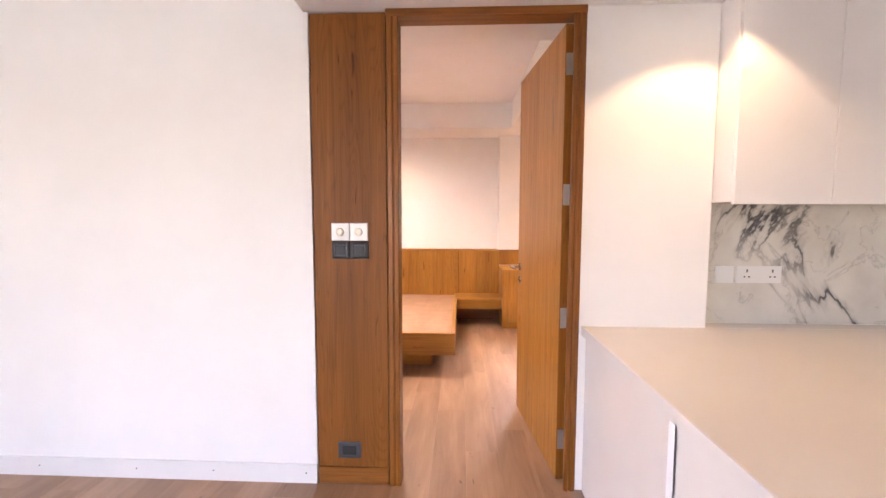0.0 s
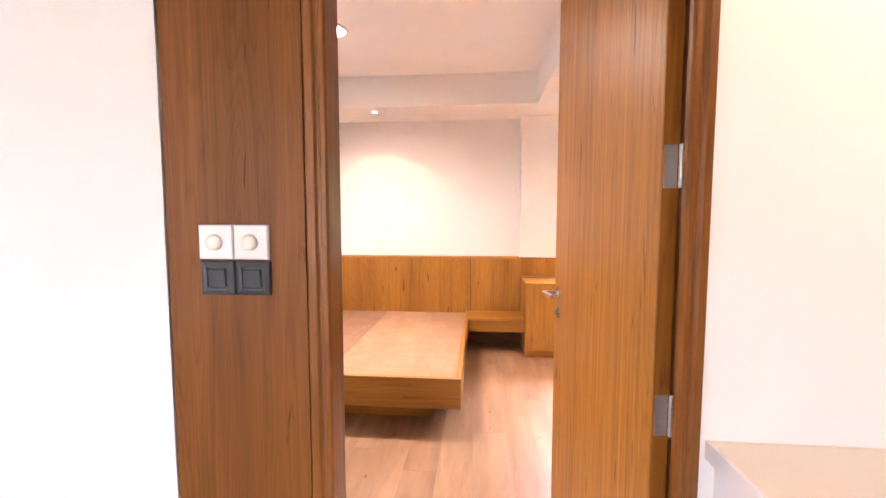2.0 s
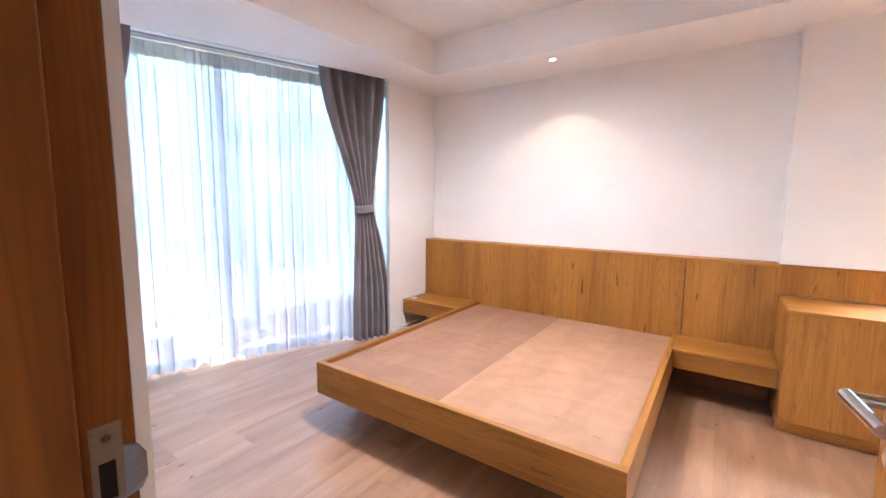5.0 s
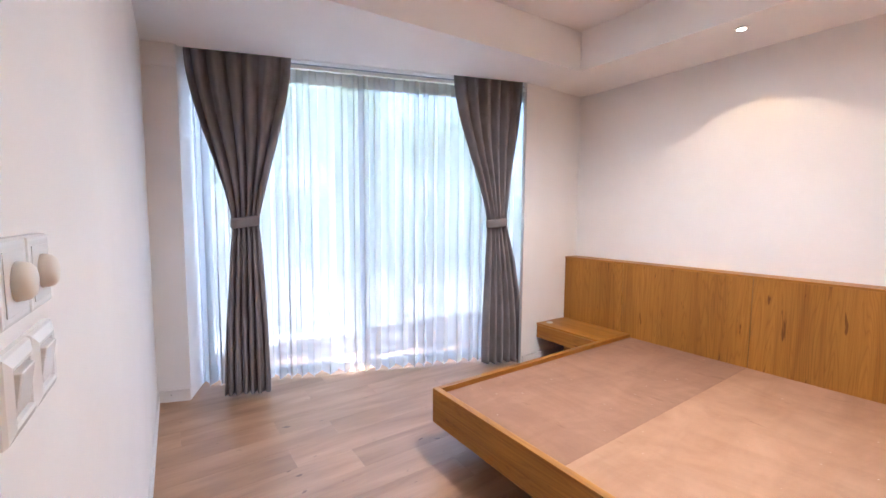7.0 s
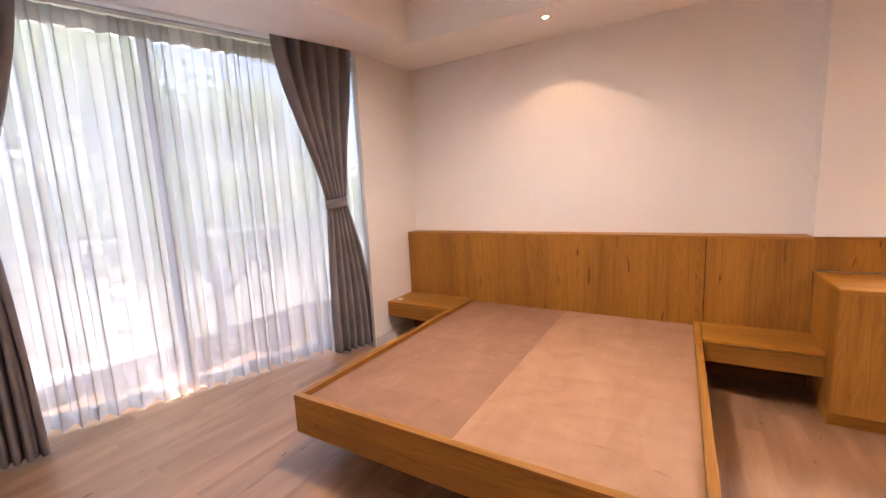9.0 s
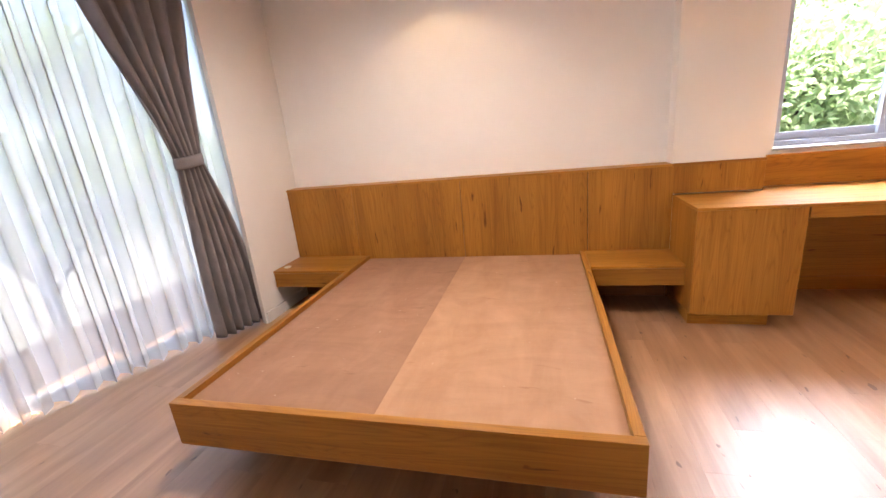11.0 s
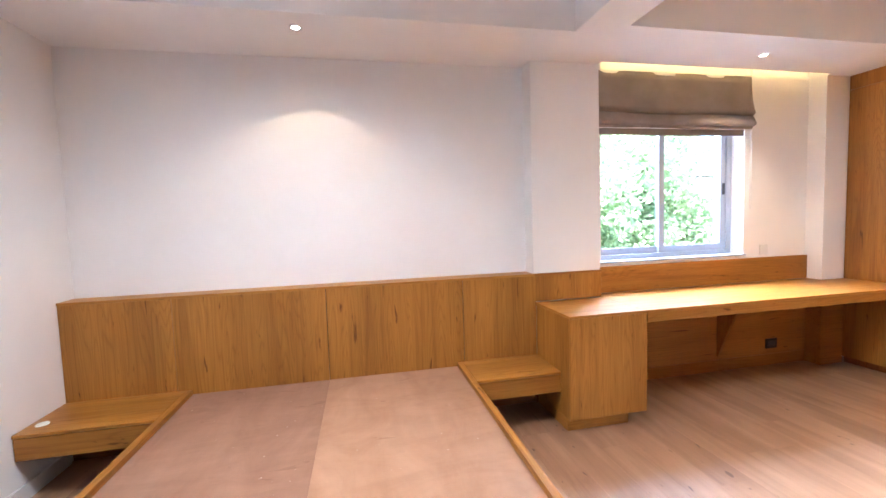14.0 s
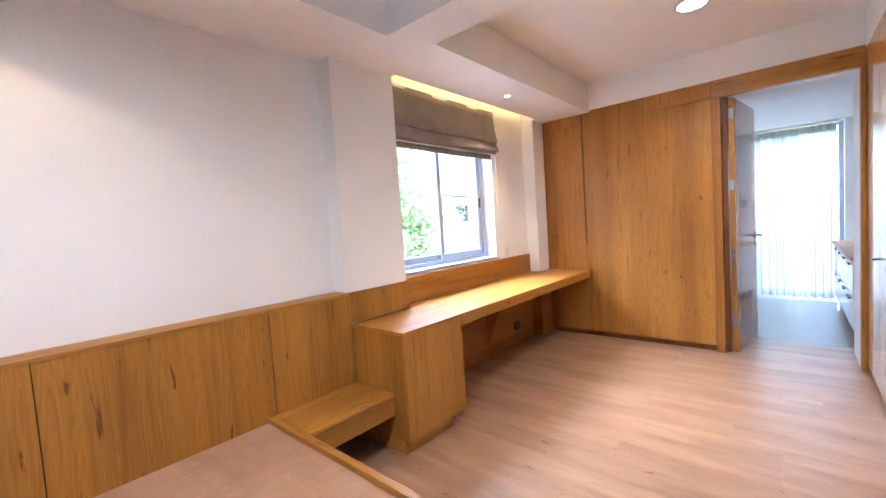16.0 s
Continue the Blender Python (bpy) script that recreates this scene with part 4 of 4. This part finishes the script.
# ---- switches and sockets ----
def switch(name, x, z, m, label, kind_of, colour, w=0.0925, h=0.0895):
    """A plate with a dial or a rocker; m places its local x, z plane on the wall."""
    ob = base(name, label, "switch", m @ Vector((x + w / 2, 0, z)), "switch plates")
    rocker = kind_of == "rocker"
    bm = bmesh.new()
    rim = [(0.0008, 0.0), (0.0012, -0.005), (0.0035, -0.0085), (0.014, -0.0125), (0.0185, -0.0115), (0.020, -0.0075)] if rocker else [(0.0008, 0.0), (0.0014, -0.007), (0.004, -0.0105), (0.0075, -0.0112)]
    loops = [[bm.verts.new((x + px, py, z + pz)) for px, pz in ((d, d), (w - d, d), (w - d, h - d), (d, h - d))] for d, py in rim]
    for p, q in zip(loops, loops[1:]):
        for i in range(4):
            bm.faces.new((p[i], p[(i + 1) % 4], q[(i + 1) % 4], q[i]))
    bm.faces.new(loops[-1])
    bm.faces.new(loops[0][::-1])
    bits = [part("plate", bm, colour, ob)]
    cx, cz = x + w / 2, z + h / 2
    if rocker:
        bm = bmesh.new()
        rim2 = [(cx - 0.023, -0.0075, cz - 0.023), (cx + 0.023, -0.0075, cz - 0.023), (cx + 0.023, -0.0075, cz + 0.023), (cx - 0.023, -0.0075, cz + 0.023)]
        top2 = [(cx - 0.022, -0.0100, cz - 0.022), (cx + 0.022, -0.0100, cz - 0.022), (cx + 0.022, -0.0165, cz + 0.022), (cx - 0.022, -0.0165, cz + 0.022)]
        a4, b4 = [bm.verts.new(p) for p in rim2], [bm.verts.new(p) for p in top2]
        bm.faces.new(b4), bm.faces.new(a4[::-1])
        for i in range(4):
            bm.faces.new((a4[i], a4[(i + 1) % 4], b4[(i + 1) % 4], b4[i]))
        bits.append(part("rocker", rounded(bm, 0.0012, 1), colour, ob))
    else:
        bits.append(part("inset", rounded(boxes((x + 0.013, x + w - 0.013, -0.0124, -0.0113, z + 0.013, z + h - 0.013)), 0.0005, 1), colour, ob))
        bm = bmesh.new()
        prof = [(0.0205, -0.0125), (0.0200, -0.018), (0.0185, -0.0225), (0.0150, -0.0255), (0.009, -0.0270), (0.003, -0.0274)]
        n = 28
        rings = [[bm.verts.new((cx + r * math.cos(2 * math.pi * i / n), y, cz + r * math.sin(2 * math.pi * i / n))) for i in range(n)] for r, y in prof]
        for p, q in zip(rings, rings[1:]):
            for i in range(n):
                bm.faces.new((p[i], p[(i + 1) % n], q[(i + 1) % n], q[i]))
        bm.faces.new(rings[-1])
        bm.faces.new(rings[0][::-1])
        bits.append(part("dial", bm, M_IVORY, ob, "round ivory dial", smooth=True))
    for q in bits:
        q.matrix_basis = ob.matrix_world.inverted() @ m
        q.matrix_parent_inverse = Matrix.Identity(4)
    return ob


FLAT = Matrix.Translation((0, -0.002, 0))
for i in range(2):
    switch("dimmer_switch", -0.300 + 0.093 * i, 1.2685, FLAT, "white round dimmer on a teak panel", "dial", M_WHITEP)
    switch("light_switch", -0.298 + 0.093 * i, 1.178, FLAT, "dark grey rocker switch on a teak panel", "rocker", M_GREYP)
INNER = Matrix.Translation((0, 0.1405, 0)) @ Matrix.Rotation(math.pi - 0.0213, 4, 'Z')
for i in range(2):
    switch("dimmer_switch", 0.150 + 0.093 * i, 1.226, INNER, "white round dimmer on a white wall", "dial", M_WHITEP)
    switch("light_switch", 0.150 + 0.093 * i, 1.116, INNER, "white rocker switch on a white wall", "rocker", M_WHITEP)
so = base("wall_socket", "dark grey socket plate low on a teak panel", "socket", (-0.225, -0.002, 0.14))
part("plate", rounded(boxes((-0.285, -0.166, -0.010, -0.0025, 0.141, 0.227)), 0.003), M_GREYP, so)
part("insert", rounded(boxes((-0.262, -0.19, -0.0125, -0.0102, 0.160, 0.208)), 0.001, 1), M_BLACKP, so)

# ---- kitchen corner of the hall ----
ct = base("kitchen_counter", "cream quartz worktop on a white peninsula", "counter", (1.7, -0.9, 0))
part("worktop", rounded(boxes((0.95, 3.4, -1.75, -0.001, 0.82, 0.85), (1.540, 3.4, -0.001, 0.10, 0.82, 0.85)), 0.002), M_QUARTZ, ct)
part("edge_trim", rounded(boxes((0.942, 0.9495, -1.75, -0.001, 0.806, 0.851)), 0.001, 1), M_LACQ, ct, "white worktop edge")
part("side_panel", rounded(boxes((0.965, 0.985, -0.80, -0.002, 0, 0.8195)), 0.0015, 1), M_LACQ, ct)
part("side_panel", rounded(boxes((0.99, 1.01, -1.73, -0.801, 0, 0.8195)), 0.0015, 1), M_LACQ, ct)
part("body", boxes((1.012, 3.38, -1.72, -0.004, 0.0, 0.819)), M_LACQ, ct)
bs = base("splashback", "white marble splashback with dark veins", "splashback", (2.4, 0.11, 0.85))
part("slab", boxes((1.541, 3.4, 0.101, 0.119, 0.851, 1.50)), M_MARBLE, bs)
for i in range(3):
    xa = 1.543 + i * 0.418
    cab = base("wall_cabinet", "glossy white handleless kitchen wall cabinet", "cabinet", (xa + 0.21, 0, 1.445), "kitchen wall cabinets")
    part("body", boxes((xa, xa + 0.417, -0.128, 0.10, 1.457, 2.369)), M_LACQ, cab)
    part("door", rounded(boxes((xa + 0.001, xa + 0.416, -0.149, -0.130, 1.445, 2.366)), 0.0015, 1), M_LACQ, cab)
ks = base("wall_socket", "white double socket on the marble splashback", "socket", (1.9, 0.1, 1.1))
part("plate", rounded(boxes((1.735, 1.954, 0.092, 0.1005, 1.058, 1.144)), 0.002), M_WHITEP, ks)
for dx in (0.03, 0.155):
    part("outlet", boxes((1.74 + dx + 0.012, 1.74 + dx + 0.018, 0.0905, 0.0919, 1.112, 1.127), (1.74 + dx, 1.74 + dx + 0.008, 0.0905, 0.0919, 1.087, 1.093), (1.74 + dx + 0.022, 1.74 + dx + 0.03, 0.0905, 0.0919, 1.087, 1.093)), M_BLACKP, ks)
kb = base("blank_plate", "white blank plate on the marble splashback", "wall plate", (1.6, 0.1, 1.1))
part("plate", rounded(boxes((1.632, 1.722, 0.093, 0.1005, 1.058, 1.144)), 0.002), M_WHITEP, kb)

# ---- next room ----
structure("floor_inner", boxes((4.27, 7.6, 0.0, 3.2, -0.2, -0.004)), M_TILE, "dark grey tiled floor", "floor")
structure("wall_inner", boxes((4.27, 7.3, 0.05, 0.25, 0, 2.9), (4.27, 7.3, 2.7, 2.9, 0, 2.9), (7.0, 7.3, 0.25, 0.72, 0, 2.9), (7.0, 7.3, 2.6, 2.7, 0, 2.9), (7.0, 7.3, 0.72, 2.6, 2.42, 2.9)), M_WALL,
          "cream walls with a window opening", "wall")
structure("ceiling_inner", boxes((4.27, 7.3, 0.25, 2.7, 2.44, 2.6)), M_CEIL, "white plaster ceiling", "ceiling")
win_e = tagged(new("window_3"), "full-height pale window frame behind sheers", "window", kind="structure")
part("window_frame", boxes((7.1, 7.16, 0.72, 2.6, 0, 0.05), (7.1, 7.16, 0.72, 2.6, 2.37, 2.42), (7.1, 7.16, 0.72, 0.77, 0.05, 2.37), (7.1, 7.16, 2.55, 2.6, 0.05, 2.37), (7.1, 7.16, 1.62, 1.68, 0.05, 2.37)), M_ALU, win_e)
sheer(lambda s, o: (6.85 + o, s), 0.80, 2.55, 0.02, 2.37, 18, 11, "floor-length white sheer curtain before the far window", "sheer curtains")
tr = base("curtain_track", "white curtain track under the ceiling", "curtain rail", (6.85, 1.6, 2.38))
part("track", boxes((6.82, 6.88, 0.78, 2.6, 2.38, 2.42)), M_WHITEP, tr)
va = base("vanity_unit", "white drawer vanity with a pale wooden top", "cabinet", (5.5, 0.55, 0))
part("body", boxes((4.6, 6.75, 0.252, 0.82, 0.12, 0.78)), M_LACQ, va)
part("top", rounded(boxes((4.58, 6.77, 0.252, 0.86, 0.781, 0.81)), 0.002), M_DECKB, va)
part("plinth", boxes((4.62, 6.73, 0.252, 0.76, 0.0, 0.119)), M_DARK, va)
for i in range(4):
    for j in range(2):
        d = part("drawer", rounded(boxes((4.603 + i * 0.537, 5.135 + i * 0.537, 0.822, 0.842, 0.125 + j * 0.33, 0.45 + j * 0.33)), 0.0015, 1), M_LACQ, va)
        part("handle", boxes((4.79 + i * 0.537, 4.95 + i * 0.537, 0.843, 0.86, 0.39 + j * 0.33, 0.405 + j * 0.33)), M_GREYP, d)

th = base("wall_control", "small dark control panel on the cream wall", "control panel", (6.99, 0.58, 1.33))
part("plate", rounded(boxes((6.985, 6.9995, 0.545, 0.62, 1.33, 1.45)), 0.003), M_GREYP, th)
th2 = base("light_switch", "white square switch below the control panel", "switch", (6.99, 0.58, 1.1))
part("plate", rounded(boxes((6.988, 6.9995, 0.545, 0.62, 1.10, 1.18)), 0.003), M_WHITEP, th2)
bx = base("vanity_box", "small white box standing on the vanity top", "box", (5.2, 0.62, 0.81))
part("carton", rounded(boxes((5.14, 5.26, 0.55, 0.70, 0.8105, 0.95)), 0.006), M_WHITEP, bx)

# ---- outside ----
structure("ground", boxes((-400, 400, -400, 400, -3.4, -3.2)), M_GROUND, "pale garden ground with patches of grass", "ground")
bal = tagged(new("balcony"), "narrow balcony with a thin metal railing", "balcony", kind="structure")
bm = bmesh.new()
slab(bm, -0.6, 3.6, 0.45, 1.75, -0.25, -0.06)
part("slab", bm, M_BALC, bal)
bm = bmesh.new()
tube(bm, (*front(-0.5, 1.6), 1.02), (*front(3.5, 1.6), 1.02), 0.02, None, 10)
part("top_rail", bm, M_ALU, bal)
for i in range(9):
    bm = tube(bmesh.new(), (*front(-0.5 + i * 0.5, 1.6), -0.06), (*front(-0.5 + i * 0.5, 1.6), 1.0), 0.012, None, 8)
    part("post", bm, M_ALU, bal)
for i in range(14):
    s0 = -0.5 + i * 0.28
    bm = tube(bmesh.new(), (*front(s0, 1.6), 0.95), (*front(min(s0 + 0.5, 3.5), 1.6), 0.0), 0.006, None, 6)
    part("brace", bm, M_ALU, bal)


def tree(x, y, z0, height, spread, seed, leaves=5200):
    rnd = random.Random(seed)
    ob = base("tree", "leafy green garden tree in full leaf", "tree", (x, y, z0), "garden trees")
    bm = tube(bmesh.new(), (x, y, z0), (x + 0.15, y, z0 + height * 0.5), 0.16, 0.09, 10)
    tips = []
    for i in range(11):
        a = rnd.uniform(0, 6.283)
        h0 = z0 + height * rnd.uniform(0.25, 0.5)
        r = spread * rnd.uniform(0.45, 0.95)
        tip = Vector((x + r * math.cos(a), y + r * math.sin(a), z0 + height * rnd.uniform(0.5, 0.97)))
        tube(bm, (x + 0.1, y, h0), tip, 0.06, 0.015, 7)
        tips.append(tip)
        for _ in range(2):
            tips.append(tip + Vector((rnd.uniform(-1, 1), rnd.uniform(-1, 1), rnd.uniform(-0.8, 0.8))) * spread * 0.38)
    part("trunk", bm, M_BARK, ob)
    rs = np.random.RandomState(seed)
    verts, faces = [], []
    for i in range(leaves):
        c = tips[i % len(tips)]
        p = np.array(c) + rs.normal(0, 0.2, 3) * spread * np.array((1, 1, 0.75))
        a, b = rs.normal(0, 1, 3), rs.normal(0, 1, 3)
        a /= np.linalg.norm(a)
        b -= a * a.dot(b)
        b /= np.linalg.norm(b)
        L, W = rs.uniform(0.06, 0.12), rs.uniform(0.03, 0.055)
        k = len(verts)
        verts += [tuple(p - a * L), tuple(p + b * W), tuple(p + a * L), tuple(p - b * W)]
        faces.append((k, k + 1, k + 2, k + 3))
    me = bpy.data.meshes.new("crown")
    me.from_pydata(verts, [], faces)
    me.materials.append(M_LEAVES)
    cr = new("crown", me)
    cr.parent = ob
    cr.matrix_parent_inverse = ob.matrix_world.inverted()
    return ob


tree(4.0, 11.3, -3.2, 5.6, 2.3, 21, 15000)
tree(11.0, 12.6, -3.2, 5.1, 1.9, 33, 9000)
tree(6.9, 12.4, -3.2, 6.6, 2.4, 27, 20000)
tree(9.6, 15.0, -3.2, 8.6, 2.8, 22, 20000)
tree(-9.3, 5.6, -3.2, 8.0, 3.2, 23, 24000)
tree(-10.5, 0.4, -3.2, 7.4, 3.2, 24, 22000)
tree(11.0, 3.0, -3.2, 6.2, 2.2, 25)

house = base("house", "pale rendered house behind the trees", "house", (21, 23, -3.2))
part("wall", boxes((17.5, 25, 20, 26, -3.2, 3.4)), M_HOUSE, house)
bm = bmesh.new()
prof = [(19.4, 3.4), (26.6, 3.4), (23.0, 4.4)]
a = [bm.verts.new((17.0, y, z)) for y, z in prof]
b = [bm.verts.new((25.5, y, z)) for y, z in prof]
bm.faces.new(a), bm.faces.new(b[::-1])
for i in range(3):
    bm.faces.new((a[i], b[i], b[(i + 1) % 3], a[(i + 1) % 3]))
part("roof", bm, M_ROOF, house)
for i in range(2):
    w = part("window", boxes((19.4 + i * 3.0, 21.0 + i * 3.0, 19.93, 20.02, 1.4, 2.8)), M_ALU, house)
    part("pane", boxes((19.5 + i * 3.0, 20.9 + i * 3.0, 19.9, 19.929, 1.5, 2.7)), M_BLACKP, w)

# ---- floor planks ----
PW, PL, GAP = 0.192, 1.24, 0.00015
plank_meshes = {}


def plank_mesh(length):
    key = round(length, 3)
    if key not in plank_meshes:
        bm = boxes((GAP, PW - GAP, GAP, key - GAP, -0.0118, 0.0))
        top = [e for e in bm.edges if all(abs(v.co.z) < 1e-6 for v in e.verts)]
        bmesh.ops.bevel(bm, geom=top, offset=0.0004, segments=1, affect='EDGES')
        me = bpy.data.meshes.new("plank")
        bm.to_mesh(me)
        bm.free()
        me.materials.append(M_FLOOR)
        plank_meshes[key] = me
    return plank_meshes[key]


rp = random.Random(5)
x = -3.46
while x < 4.25:
    lo, hi = (-2.6 if -2.9 < x else 0.0), 3.62
    if x < -2.2:
        hi = 0.6 + (x + 3.6) * 2.6 + 0.4
    y = lo - rp.choice((0.0, 0.3, 0.55, 0.8, 1.05))
    while y < hi:
        a, b = max(y, lo), min(y + PL, hi)
        if b - a > 0.05:
            ob = new("plank", plank_mesh(round((b - a) / 0.05) * 0.05 if b - a < PL - 1e-6 else PL))
            ob.parent = floor
            ob.location = (x, a, 0)
        y += PL
    x += PW
